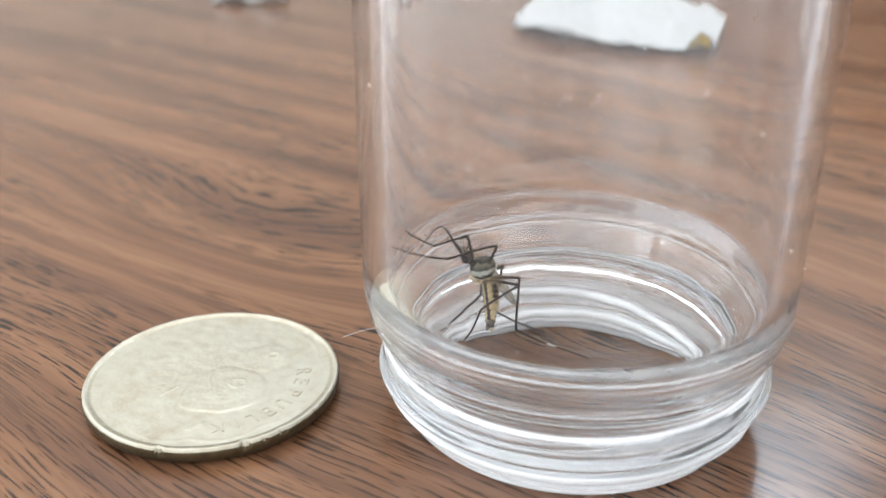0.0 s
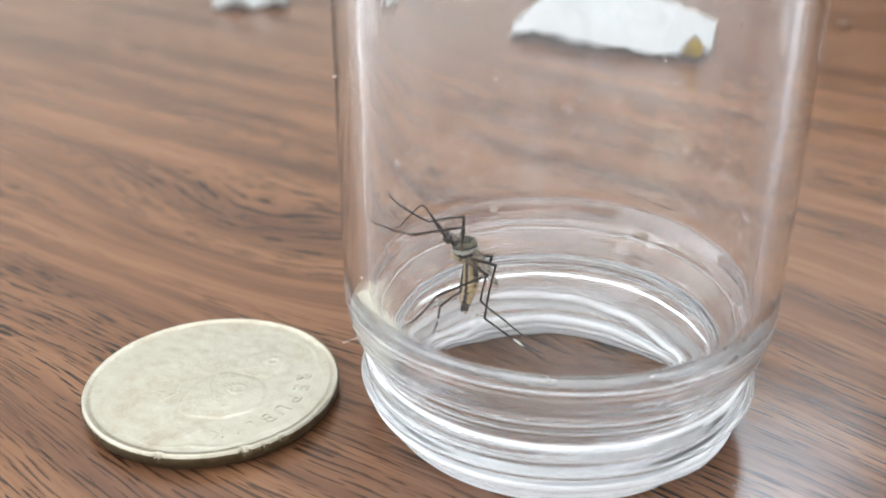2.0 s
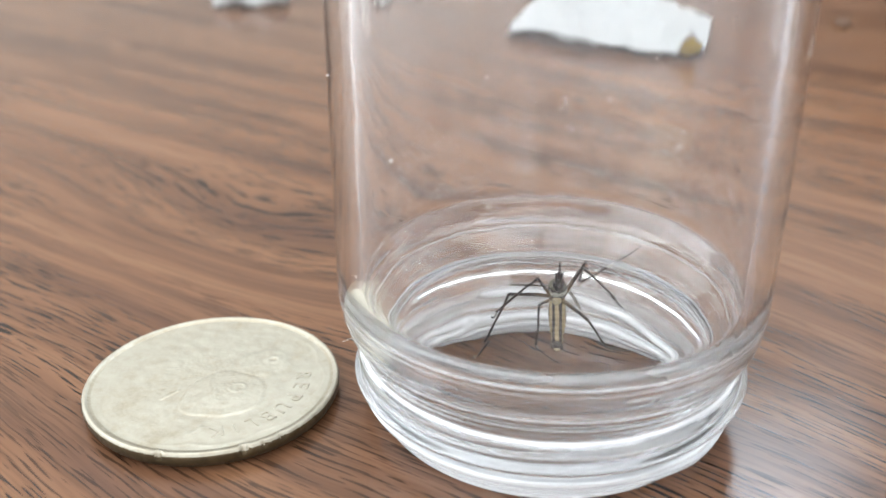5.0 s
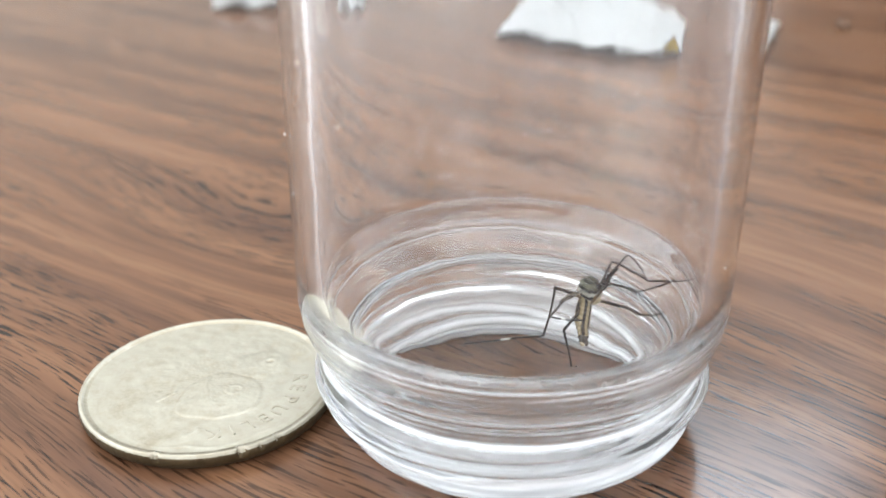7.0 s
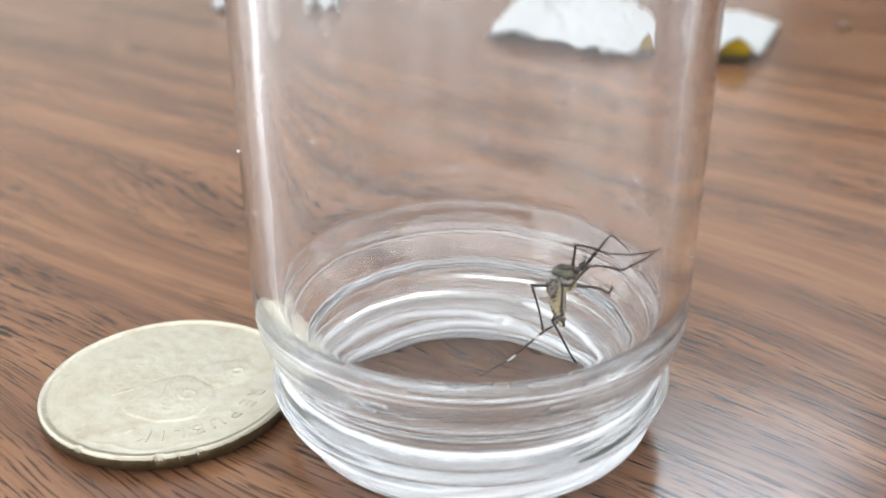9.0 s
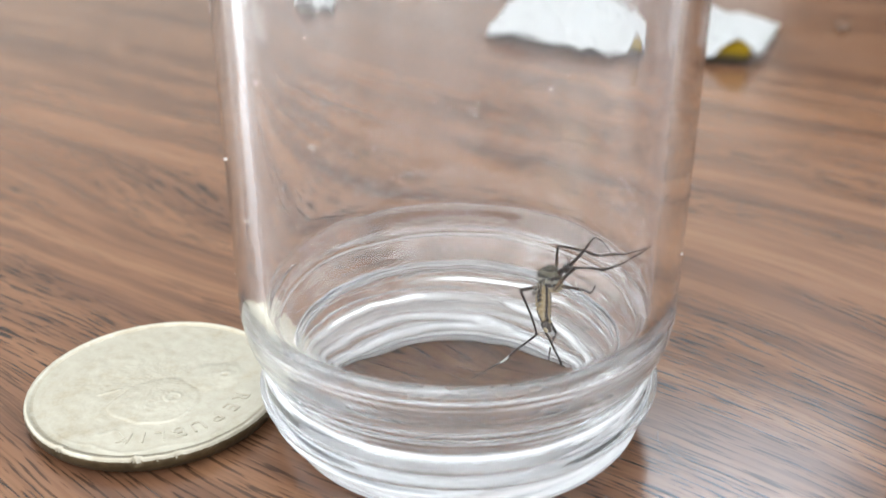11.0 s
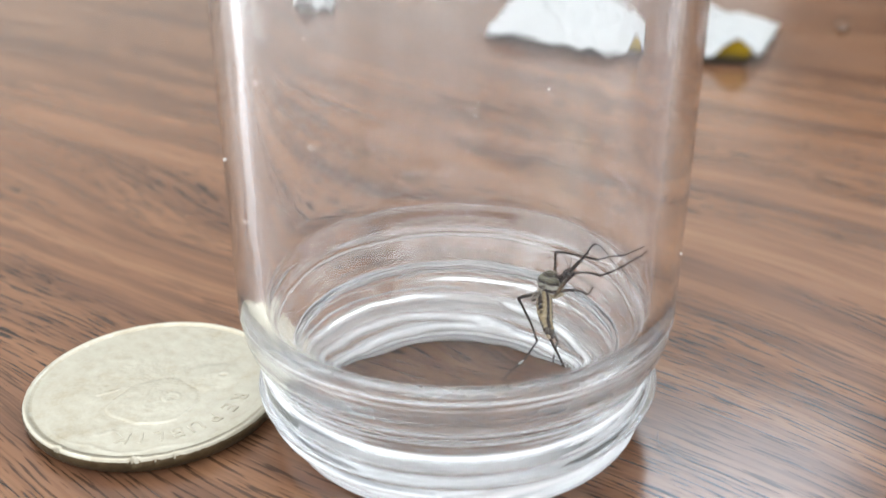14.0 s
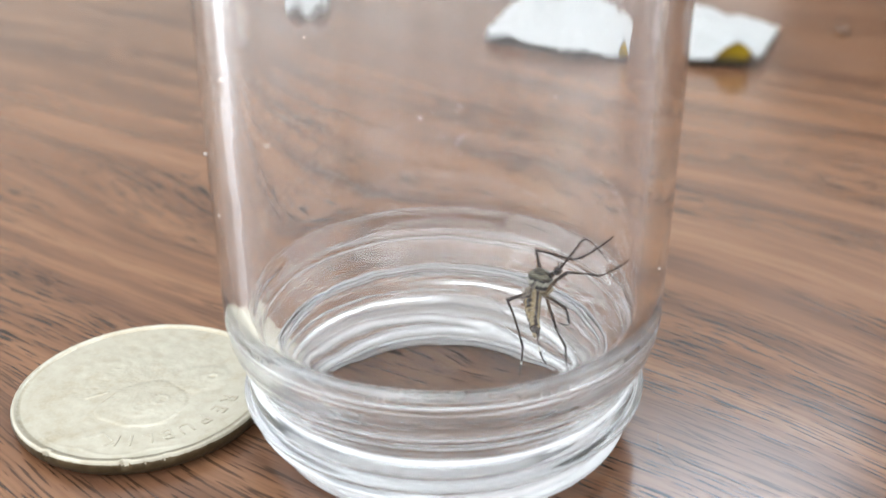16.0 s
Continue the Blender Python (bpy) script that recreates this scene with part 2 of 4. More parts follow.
tagged(block("ceiling", (-1.8, -1.6, CEIL_Z), (1.9, 1.7, CEIL_Z + 0.1), PLASTER), "plain off-white plastered ceiling", "ceiling", kind="structure")


def wall_with_opening(name, axis, at, thick, lo, hi, hole, label, mat=None):
    """A wall across x or y from lo to hi, with a window hole (u0, u1, z0, z1) through it."""
    bm = bmesh.new()
    u0, u1, z0, z1 = hole
    for a, b, c, d in ((lo, u0, FLOOR_Z, CEIL_Z), (u1, hi, FLOOR_Z, CEIL_Z), (u0, u1, FLOOR_Z, z0), (u0, u1, z1, CEIL_Z)):
        if axis == "y":
            box(bm, (a, at, c), (b, at + thick, d))
        else:
            box(bm, (at, a, c), (at + thick, b, d))
    return tagged(part(name, bm, mat or PLASTER, smooth=False), label, "wall", kind="structure")


# the right segment carries the brightened paint
wall_with_opening("wall_north", "y", 1.5, 0.2, 0.25, 1.9, (0.26, 0.84, 1.02, 1.86), "plastered wall in brightened paint, with a window opening", BRIGHTENED_PAINT)
wall_with_opening("wall_north_left", "y", 1.5, 0.2, -1.8, 0.25, (-1.07, 0.07, 1.48, 1.86), "pale grey plastered wall with an added high window opening", PALE_GREY)
wall_with_opening("wall_west", "x", -1.8, 0.2, -1.6, 1.5, (-1.39, 1.49, 0.06, 1.86), "off-white plastered wall with a window opening")
# openings added for the rear and right fill lamps
wall_with_opening("wall_south", "y", -1.6, 0.2, -1.6, 1.7, (-1.59, 1.69, 0.01, 1.31), "off-white plastered wall with an added wide window opening")
wall_with_opening("wall_east", "x", 1.7, 0.2, -1.6, 1.5, (-1.39, 1.19, 0.01, 1.31), "off-white plastered wall with an added wide window opening")


# ---- the table ----
def table():
    root = tagged(new("table"), "brown wood-grain laminate table top with glossy sheen", "table")
    root.location = (0, 0, 0)
    top = block("tabletop", (-0.75, -0.25, -0.025), (0.75, 0.6, 0), WOOD, root, 0.0015)
    for x in (-0.68, 0.68):
        for y in (-0.19, 0.54):
            block("leg", (x - 0.025, y - 0.025, FLOOR_Z), (x + 0.025, y + 0.025, -0.025), STEEL, root, 0.002)
    return root


table()


def cabinet():
    """The dark cabinet by the window, which shows in the table's sheen."""
    root = tagged(new("cabinet"), "dark stained wooden cabinet standing against the wall", "cabinet")
    block("body", (0.49, 1.12, FLOOR_Z), (1.29, 1.48, 0.36), DARK_WOOD, root, 0.004)
    block("top_board", (0.47, 1.10, 0.363), (1.31, 1.49, 0.39), DARK_WOOD, root, 0.004)
    for x0 in (0.502, 0.894):
        door = block("door", (x0, 1.098, FLOOR_Z + 0.08), (x0 + 0.384, 1.117, 0.34), DARK_WOOD, root, 0.003)
        hx = 0.86 if x0 < 0.7 else 0.92
        block("handle", (hx - 0.006, 1.07, -0.12), (hx + 0.006, 1.095, 0.02), STEEL, door, 0.003)
    return root


cabinet()


# ---- an unseen panel light, added over the table for the overhead fill ----
def added_panel_light():
    root = tagged(new("added_panel_light"), "added flat white panel light fixed to the unseen ceiling", "ceiling light")
    root.location = (-0.35, 0.4, CEIL_Z)
    block("housing", (-1.10, -1.0, -0.06), (1.10, 1.0, -0.002), PLASTER, root, 0.004)
    for x in (-1.11, 1.08):
        block("trim", (x, -1.01, -0.075), (x + 0.03, 1.01, -0.061), STEEL, root, 0.002)
    for y in (-1.01, 0.98):
        block("trim", (-1.079, y, -0.075), (1.079, y + 0.03, -0.061), STEEL, root, 0.002)


added_panel_light()


# ---- the windows: frames and panes in the openings ----
def window(name, axis, at, hole, bars, label):
    """A framed window in the middle of a wall's thickness; hole is (u0, u1, z0, z1)."""
    root = tagged(new(name), label, "window", kind="structure")
    u0, u1, z0, z1 = hole

    def piece(kind, a, b, c, d, half, mat):
        lo, hi = ((a, at - half, c), (b, at + half, d)) if axis == "y" else ((at - half, a, c), (at + half, b, d))
        return block(kind, lo, hi, mat, root, 0.003 if half > 0.01 else 0)

    for a, b in ((u0 + 0.002, u0 + 0.05), (u1 - 0.05, u1 - 0.002)):
        piece("window_frame", a, b, z0 + 0.002, z1 - 0.002, 0.03, STEEL)
    for c, d in ((z0 + 0.002, z0 + 0.05), (z1 - 0.05, z1 - 0.002)):
        piece("window_frame", u0 + 0.053, u1 - 0.053, c, d, 0.03, STEEL)
    step = (u1 - u0 - 0.106) / bars
    for k in range(bars):
        a, b = u0 + 0.053 + k * step, u0 + 0.053 + (k + 1) * step
        if k:
            piece("mullion", a - 0.02, a + 0.02, z0 + 0.053, z1 - 0.053, 0.025, STEEL)
        piece("pane", a + (0.022 if k else 0.001), b - (0.022 if k < bars - 1 else 0.001), z0 + 0.053, z1 - 0.053, 0.003, PANE).visible_shadow = False


PANE = material("window_glass", 0.0, 0.0, (0.97, 0.985, 0.98))[0]
PANE.node_tree.nodes["Principled BSDF"].inputs["Transmission Weight"].default_value = 1.0
window("window_1", "y", 1.6, (0.26, 0.84, 1.02, 1.86), 1, "tall aluminium-framed window in the wall")
# unseen high window, added to go with its fill lamp
window("added_window_5", "y", 1.6, (-1.07, 0.07, 1.48, 1.86), 2, "added high aluminium-framed window under the ceiling")
window("window_2", "x", -1.7, (-1.39, 1.49, 0.06, 1.86), 4, "unseen wide aluminium-framed window with four panes")
# unseen windows added round the rear and right fill lamps
window("added_window_3", "y", -1.5, (-1.59, 1.69, 0.01, 1.31), 4, "unseen wide aluminium-framed window with four panes")
window("added_window_4", "x", 1.8, (-1.39, 1.19, 0.01, 1.31), 3, "added wide aluminium-framed window with three panes")


# ---- the glass jar, standing mouth down ----
def jar():
    outer = [(14.75, 0.06), (15.6, 0.0), (16.9, 0.0), (17.6, 0.15), (18.0, 0.6), (18.25, 1.3), (18.6, 2.2), (19.1, 3.2), (19.6, 4.3), (20.0, 5.4), (20.15, 6.6), (19.9, 7.4), (19.6, 8.0), (19.75, 8.6),
             (20.2, 9.5), (20.7, 10.5), (21.12, 11.5), (21.42, 12.4), (21.58, 13.2), (21.68, 14.2), (21.74, 15.5), (21.78, 17.5), (21.8, 19), (21.8, 22), (21.8, 30), (21.8, 60), (21.8, 66), (21.8, 69), (21.6, 72), (20.4, 75), (18, 76)]
    inner = [(0, 76), (0, 73.2), (15, 73.0), (17.6, 72.0), (18.9, 70), (19.25, 67.5), (19.3, 60), (19.3, 30), (19.3, 18), (19.3, 16.4), (19.22, 15.8), (19.0, 15.3), (18.65, 14.8), (18.3, 14.2), (18.02, 13.4), (17.7, 12.4), (17.3, 11.2), (16.85, 9.9), (16.4, 8.5), (15.9, 7.0), (15.35, 5.3), (14.9, 3.7), (14.55, 2.3), (14.4, 1.2), (14.3, 0.5)]
    fine = []
    for (r0, z0), (r1, z1) in zip(outer, outer[1:]):
        n = 12 if 0.9 <= z0 < 17 else 1
        for k in range(n):
            fine.append((r0 + (r1 - r0) * k / n, z0 + (z1 - z0) * k / n))
    fine.append(outer[-1])
    n_outer = len(fine)

    def mark(a, z, deg, height, w, h):
        """A raised oval ring left by the mould."""
        return math.exp(-((math.hypot((math.degrees(a) - deg) / w, (z - height) / h) - 1) / 0.3) ** 2)

    def lugs(a, z):
        """The rings and the two thread lugs: height 0 to 1, and how white each is."""
        deg = math.degrees(a)

        def lug(start, length, low, rise, half):
            run = (deg - start) % 360
            if run > length:
                return 0
            taper = min(1, run / 9, (length - run) / 9)
            return math.exp(-((z - low - rise * run) / (half * (0.25 + 0.75 * taper))) ** 4) * min(1, 2 * taper)

        yield math.exp(-((z - 2.15 - 0.1 * math.sin(a)) / 0.5) ** 4), 1.05
        yield lug(132 - 250, 250, 1.15, 0.0172, 0.46), 1.0
        yield lug(120, 230, 2.8, 0.0172, 0.42), 0.95
        yield 0.5 * mark(a, z, 137, 3.1, 4.0, 0.5), 1.2
        yield 0.5 * math.exp(-((z - 9.3) / 0.3) ** 2), 0.25

    def thread(i, a, r, z):
        if z < 0.5:
            return 0
        if i >= n_outer:
            # rings, lugs and a mark of the mould
            return -0.45 * sum(k for k, _ in lugs(a, z))
        if z > 8.2:
            # fine moulded rings round the shoulder
            ripple = ((9.2, 0.05, 0.3), (11.25, 0.1, 0.22), (12.3, 0.05, 0.25), (14.05, 0.04, 0.2), (14.75, 0.05, 0.18))
            return sum(h * math.exp(-((z - c) / w) ** 2) for c, h, w in ripple)
        total = 0.0
        for start, low, turns in ((radians(303), 2.2, 1.12), (radians(140), 4.9, 1.1)):
            ang = (a - start) % (2 * math.pi)
            for lap in range(2):
                run = (ang + lap * 2 * math.pi) / (2 * math.pi)
                if run > turns:
                    continue
                fade = min(1, run / 0.06, (turns - run) / 0.06)
                h = (z - (low + 1.9 * run - 0.6)) / 0.55
                total = max(total, fade * 0.85 * math.exp(-h ** 4))
        return total - 0.25 * math.exp(-((z - 4.5) / 2.4) ** 4)

    def ring_white(i, a, z):
        """How white the painted ring highlights are, 0 to 1."""
        uneven = 0.92 + 0.3 * noise.noise(Vector((math.cos(a) * 3, math.sin(a) * 3, z * 1.5)))
        if i >= n_outer:
            k = sum(h * m for h, m in lugs(a, z)) + 0.16 * math.exp(-((z - 12.2) / 0.4) ** 2)
        else:
            wave = 0.05 * noise.noise(Vector((math.cos(a) * 9, math.sin(a) * 9, 4)))
            k = sum(h * math.exp(-((z - c - wave) / w) ** 2) for c, h, w in ((3.0, 0.65, 1.2), (6.5, 0.4, 0.1), (7.9, 0.75, 0.28), (11.2, 0.75, 0.11), (11.9, 0.3, 0.3), (14.05, 0.2, 0.14), (14.75, 0.45, 0.11)))
        return min(1, max(0, k * uneven))

    dense = []
    for (r0, z0), (r1, z1) in zip(inner, inner[1:]):
        n = max(1, round((z0 - z1) / 0.2)) if z0 < 16.5 else 1
        dense += [(r0 + (r1 - r0) * k / n, z0 + (z1 - z0) * k / n) for k in range(n)]
    dense.append(inner[-1])
    profile = [(r * MM, z * MM) for r, z in fine + dense]
    bm = bmesh.new()
    steps = 192
    # vertex layer that holds the painted ring highlights
    worn = bm.verts.layers.float.new("ring_white")
    rings = []
    for i, (r, z) in enumerate(profile):
        if r == 0:
            rings.append([bm.verts.new((0, 0, z))])
            continue
        rings.append([])
        for k in range(steps):
            a = 2 * math.pi * k / steps
            rr = r + thread(i, a, r / MM, z / MM) * MM
            rings[-1].append(bm.verts.new((rr * math.cos(a), rr * math.sin(a), z)))
            rings[-1][-1][worn] = ring_white(i, a, z / MM) if z < 0.016 else 0.0
    for a, b in list(zip(rings, rings[1:])) + [(rings[-1], rings[0])]:
        for k in range(steps):
            j = (k + 1) % steps
            if len(a) == 1 and len(b) == 1:
                continue
            if len(a) == 1:
                bm.faces.new((a[0], b[j], b[k]))
            elif len(b) == 1:
                bm.faces.new((a[k], a[j], b[0]))
            else:
                bm.faces.new((a[k], a[j], b[j], b[k]))
    bmesh.ops.recalc_face_normals(bm, faces=bm.faces)
    root = tagged(new("glass_jar"), "clear glass screw-thread jar standing mouth down on the table", "jar")
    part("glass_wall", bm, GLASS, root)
    # dust specks that cling to the wall: angle, height in mm, size
    for a, z, r in ((238, 33, 0.10), (262, 31, 0.14), (275, 27, 0.07), (300, 36, 0.09), (318, 24, 0.08), (222, 20, 0.07), (120, 30, 0.12), (95, 26, 0.10), (64, 33, 0.12),
                    (40, 22, 0.09), (150, 24, 0.10), (285, 40, 0.08), (205, 37, 0.10), (338, 19, 0.05), (78, 19, 0.08), (250, 17.5, 0.07)):
        sp = bmesh.new()
        bmesh.ops.create_icosphere(sp, subdivisions=1, radius=r * MM)
        for v in sp.verts:
            v.co.z *= 1.0 + 0.8 * noise.noise(Vector((a, z, v.index)))
        ob = part("dust_speck", sp, DUST, root)
        ob.location = (21.85 * MM * math.cos(radians(a)), 21.85 * MM * math.sin(radians(a)), z * MM)
    return root


JAR = jar()


# ---- the coin ----
def ring_solid(bm, prof, steps, dent=None):
    """A solid of turned rings from the axis to the axis; dent(angle, r, z) lowers the radius."""
    rings = []
    for r, z in prof:
        if r == 0:
            rings.append([bm.verts.new((0, 0, z * MM))])
        else:
            rings.append([])
            for k in range(steps):
                a = 2 * math.pi * k / steps
                rr = (r - (dent(a, r, z) if dent else 0)) * MM
                rings[-1].append(bm.verts.new((rr * math.cos(a), rr * math.sin(a), z * MM)))
    for a, b in zip(rings, rings[1:]):
        for k in range(steps):
            j = (k + 1) % steps
            if len(a) == 1:
                bm.faces.new((a[0], b[j], b[k]))
            elif len(b) == 1:
                bm.faces.new((a[k], a[j], b[0]))
            else:
                bm.faces.new((a[k], a[j], b[j], b[k]))
    bmesh.ops.recalc_face_normals(bm, faces=bm.faces)
    return bm


def letter_mesh(text, size, depth):
    data = bpy.data.curves.new("letter", "FONT")
    data.body, data.size, data.extrude = text, size, depth
    data.bevel_depth, data.bevel_resolution = depth * 0.6, 1
    data.align_x, data.align_y = "CENTER", "CENTER"
    ob = new("letter", data)
    bpy.context.view_layer.update()
    me = bpy.data.meshes.new_from_object(ob.evaluated_get(bpy.context.evaluated_depsgraph_get()))
    bpy.data.objects.remove(ob)
    bpy.data.curves.remove(data)
    me.materials.clear()
    me.materials.append(BRASS)
    return me


def coin():
    root = tagged(new("coin"), "worn pale brass coin with nicked raised rim on the table", "coin")
    R, top = 13.6, 1.76
    prof = [(0, 0), (R - 1.1, 0), (R - 0.62, 0.12), (R - 0.3, 0.36), (R - 0.1, 0.7), (R, 1.05), (R + 0.01, 1.4), (R - 0.03, 1.66), (R - 0.12, 1.86), (R - 0.26, 1.96), (R - 0.42, 1.94), (R - 0.56, 1.87),
            (R - 0.68, 1.79), (R - 0.9, top - 0.02), (R - 1.3, top - 0.1), (0, top - 0.12)]

    def nick(a, r, z):
        if r < 12.9:
            return 0
        deg = math.degrees(a)
        cuts = sum(d * math.exp(-((deg - c) / w) ** 2) for c, w, d in ((258, 0.7, 0.36), (259.9, 0.5, 0.4), (294, 0.9, 0.4), (296.2, 0.6, 0.38), (303, 0.8, 0.2), (311, 0.8, 0.22), (313, 0.5, 0.2), (200, 0.8, 0.08), (330, 0.9, 0.08)))
        # fine rim marks from wear
        marks = 0.06 * noise.noise(Vector((deg * 0.6, z * 3, 1))) + 0.04 * noise.noise(Vector((deg * 2.1, z * 5, 4)))
        return (cuts if z > 1.3 else 0) + (marks if z > 0.2 else 0)

    bm = ring_solid(bmesh.new(), prof, 420, nick)
    # side and underside take the brass with painted shade
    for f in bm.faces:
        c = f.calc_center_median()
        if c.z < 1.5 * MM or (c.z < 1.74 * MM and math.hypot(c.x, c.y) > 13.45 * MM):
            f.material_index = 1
    part("blank", bm, (BRASS, SHADED_BRASS), root)

    # the struck face: a worn bust of plain rounded forms, a scalloped border and dents
    def soft(d, width):
        s = min(1, max(0, (1 - d) / width))
        return s * s * (3 - 2 * s)

    def oval(x, y, cx, cy, rx, ry, turn):
        c, s = math.cos(radians(turn)), math.sin(radians(turn))
        u, v = (x - cx) * c + (y - cy) * s, -(x - cx) * s + (y - cy) * c
        return math.hypot(u / rx, v / ry)

    def struck(x, y):
        r, a = math.hypot(x, y), math.atan2(y, x)
        wob = noise.noise(Vector((x * 0.45, y * 0.45, 9)))
        head = oval(x, y, 1.9, -2.6, 4.3, 4.5, 6) + 0.05 * wob - 0.22 * math.exp(-((math.degrees(math.atan2(y + 2.6, x - 1.9)) + 142) / 24) ** 2)
        h = 0.06 * soft(head, 0.16) + 0.06 * soft(head, 0.9) + 0.03 * math.exp(-((head - 0.93) / 0.04) ** 2) * (y < -0.5)
        face = oval(x, y, 5.0, 3.4, 3.6, 2.9, 35) + 0.1 * noise.noise(Vector((x * 0.7, y * 0.7, 4)))
        h = max(h, 0.05 * soft(face, 0.3) + 0.03 * soft(face, 0.9))
        h += 0.04 * soft(oval(x, y, 6.0, 4.0, 1.3, 1.0, 20), 0.5) - 0.07 * soft(oval(x, y, 6.0, 4.0, 0.6, 0.45, 20), 0.6)
        ear = oval(x, y, 3.0, -1.7, 1.0, 1.0, 10)
        h += 0.03 * soft(abs(ear - 0.8) * 3, 1.0)
        if head < 1 and y < -1.6:
            h += 0.003 * math.sin(26 * head + 2.5 * noise.noise(Vector((x, y, 3)))) * soft(head, 0.3)
        h += 0.03 * soft(oval(x, y, -5.2, 3.0, 1.6, 1.2, 0), 0.3) * (0.4 + noise.noise(Vector((x, y, 5))))
        edge = 11.5 + 0.6 * abs(math.cos(5 * a))
        h += 0.028 * math.exp(-((r - edge) / 0.13) ** 2) * (0.35 + 0.65 * (math.cos(a + 0.6) > 0.2))
        for x0, y0, x1, y1 in ((-4.6, -3.7, -3.2, -2.2), (-0.4, -10.0, 0.7, -8.7)):
            d = Vector((x1 - x0, y1 - y0))
            k = min(1, max(0, ((x - x0) * d.x + (y - y0) * d.y) / d.length_squared))
            h += 0.06 * math.exp(-(math.hypot(x - x0 - k * d.x, y - y0 - k * d.y) / 0.14) ** 2)
        h += 0.03 * noise.noise(Vector((x * 0.8, y * 0.8, 2))) + 0.014 * noise.noise(Vector((x * 3, y * 3, 8)))
        return h * min(1, max(0, (12.5 - r) / 0.4))

    bm = bmesh.new()
    turns, radii = 240, [12.62 * k / 88 for k in range(1, 89)]
    rings = [[bm.verts.new((r * math.cos(2 * math.pi * k / turns) * MM, r * math.sin(2 * math.pi * k / turns) * MM,
                            (top + struck(r * math.cos(2 * math.pi * k / turns), r * math.sin(2 * math.pi * k / turns))) * MM)) for k in range(turns)] for r in radii]
    mid = bm.verts.new((0, 0, (top + struck(0, 0)) * MM))
    for k in range(turns):
        bm.faces.new((mid, rings[0][k], rings[0][(k + 1) % turns]))
    for a, b in zip(rings, rings[1:]):
        for k in range(turns):
            bm.faces.new((a[k], b[k], b[(k + 1) % turns], a[(k + 1) % turns]))
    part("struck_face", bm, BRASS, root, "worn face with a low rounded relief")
    # raised letters that read round the rim, tops outwards
    for ch, a in zip("REPUBLIK", (5, -7, -20, -33, -44, -55, -65, -76)):
        ob = new("letter", letter_mesh(ch, 2.35 * MM, 0.030 * MM))
        ob.parent = root
        ob.matrix_basis = pose(9.7 * MM * math.cos(radians(a)), 9.7 * MM * math.sin(radians(a)), (top + 0.02) * MM, 0, 0, a - 90)
    return root


COIN = coin()


# ---- papers, lint and a hair on the table ----
def sheet_grid(corners, nu, nv, height, thick, low=0.35, bow=0.0):
    """A creased sheet over four corners (mm); height(u, v) is its rise."""
    a, c, d, e = (Vector(p) for p in corners)
    bm = bmesh.new()
    grid = []
    for i in range(nu + 1):
        row = []
        for j in range(nv + 1):
            u, v = i / nu, j / nv
            p = (a * (1 - u) + c * u) * (1 - v) + (e * (1 - u) + d * u) * v
            p = p + Vector((noise.noise(Vector((u * 7, v * 7, 11))), noise.noise(Vector((u * 7, v * 7, 23))))) * 1.1
            p.y -= bow * math.sin(math.pi * u) * (1 - 0.8 * v)
            row.append(bm.verts.new((p.x * MM, p.y * MM, max(height(u, v), low) * MM)))
        grid.append(row)
    for i in range(nu):
        for j in range(nv):
            bm.faces.new((grid[i][j], grid[i + 1][j], grid[i + 1][j + 1], grid[i][j + 1]))
    bmesh.ops.solidify(bm, geom=bm.faces[:], thickness=thick * MM)
    return bm


def wrapper():
    root = tagged(new("paper_wrapper"), "torn white paper wrapper with yellow lining on the table", "wrapper")

    def rise(u, v):
        h = 4.6 + 4.2 * math.exp(-((u - 0.2) / 0.12) ** 2 - ((v - 0.45) / 0.45) ** 2) + 3.0 * math.exp(-((u - 0.5) / 0.2) ** 2 - ((v - 0.8) / 0.4) ** 2)
        h += 1.6 * noise.noise(Vector((u * 6, v * 4, 3))) + 1.1 * noise.noise(Vector((u * 17, v * 12, 7)))
        h *= min(1, 0.35 + u * 5)
        if u > 0.72:
            h = h * (1 - (u - 0.72) * 2.2) + 0.4
        h *= 0.5 + 0.5 * min(1, v * 3.5)
        # the free corner curls up
        return h + 5.5 * max(0, 1 - abs(u - 0.92) / 0.10) * max(0, 1 - v / 0.3)

    part("sheet", sheet_grid(((12, 256), (71.5, 226.5), (87, 261), (25, 296)), 64, 42, rise, 0.22, 0.35, 6), PAPER, root, "creased white paper")

    def under(u, v):
        return max(rise(0.03 + u * 0.93, 0.02) * (v if v > 0.05 else 0.05) - 0.3, 0.1)

    part("lining", sheet_grid(((13.5, 257), (69.5, 229.1), (70, 227.3), (12.5, 254.7)), 60, 8, under, 0.15, 0.1, 6), LINING, root, "brown and yellow inner lining turned down at the front edge")
    return root


wrapper()


def scrap(at, w, d, h, seed, turn, label):
    def rise(u, v):
        edge = min(1, 5 * min(u, 1 - u) + 0.3) * min(1, 5 * min(v, 1 - v) + 0.3)
        return (h * (0.6 + 0.9 * noise.noise(Vector((u * 3.3 + seed, v * 2.4, seed))))) * edge + 0.4
    ob = tagged(part("paper_scrap", sheet_grid(((-w / 2, -d / 2), (w / 2, -d / 2), (w / 2, d / 2), (-w / 2, d / 2)), 26, 18, rise, 0.2), PAPER), label, "paper scrap")
    ob.matrix_basis = pose(at[0] * MM, at[1] * MM, 0, 0, 0, turn)


scrap((-55, 296), 21, 26, 6, 2.3, 6, "small crumpled scrap of white paper lying on the table")


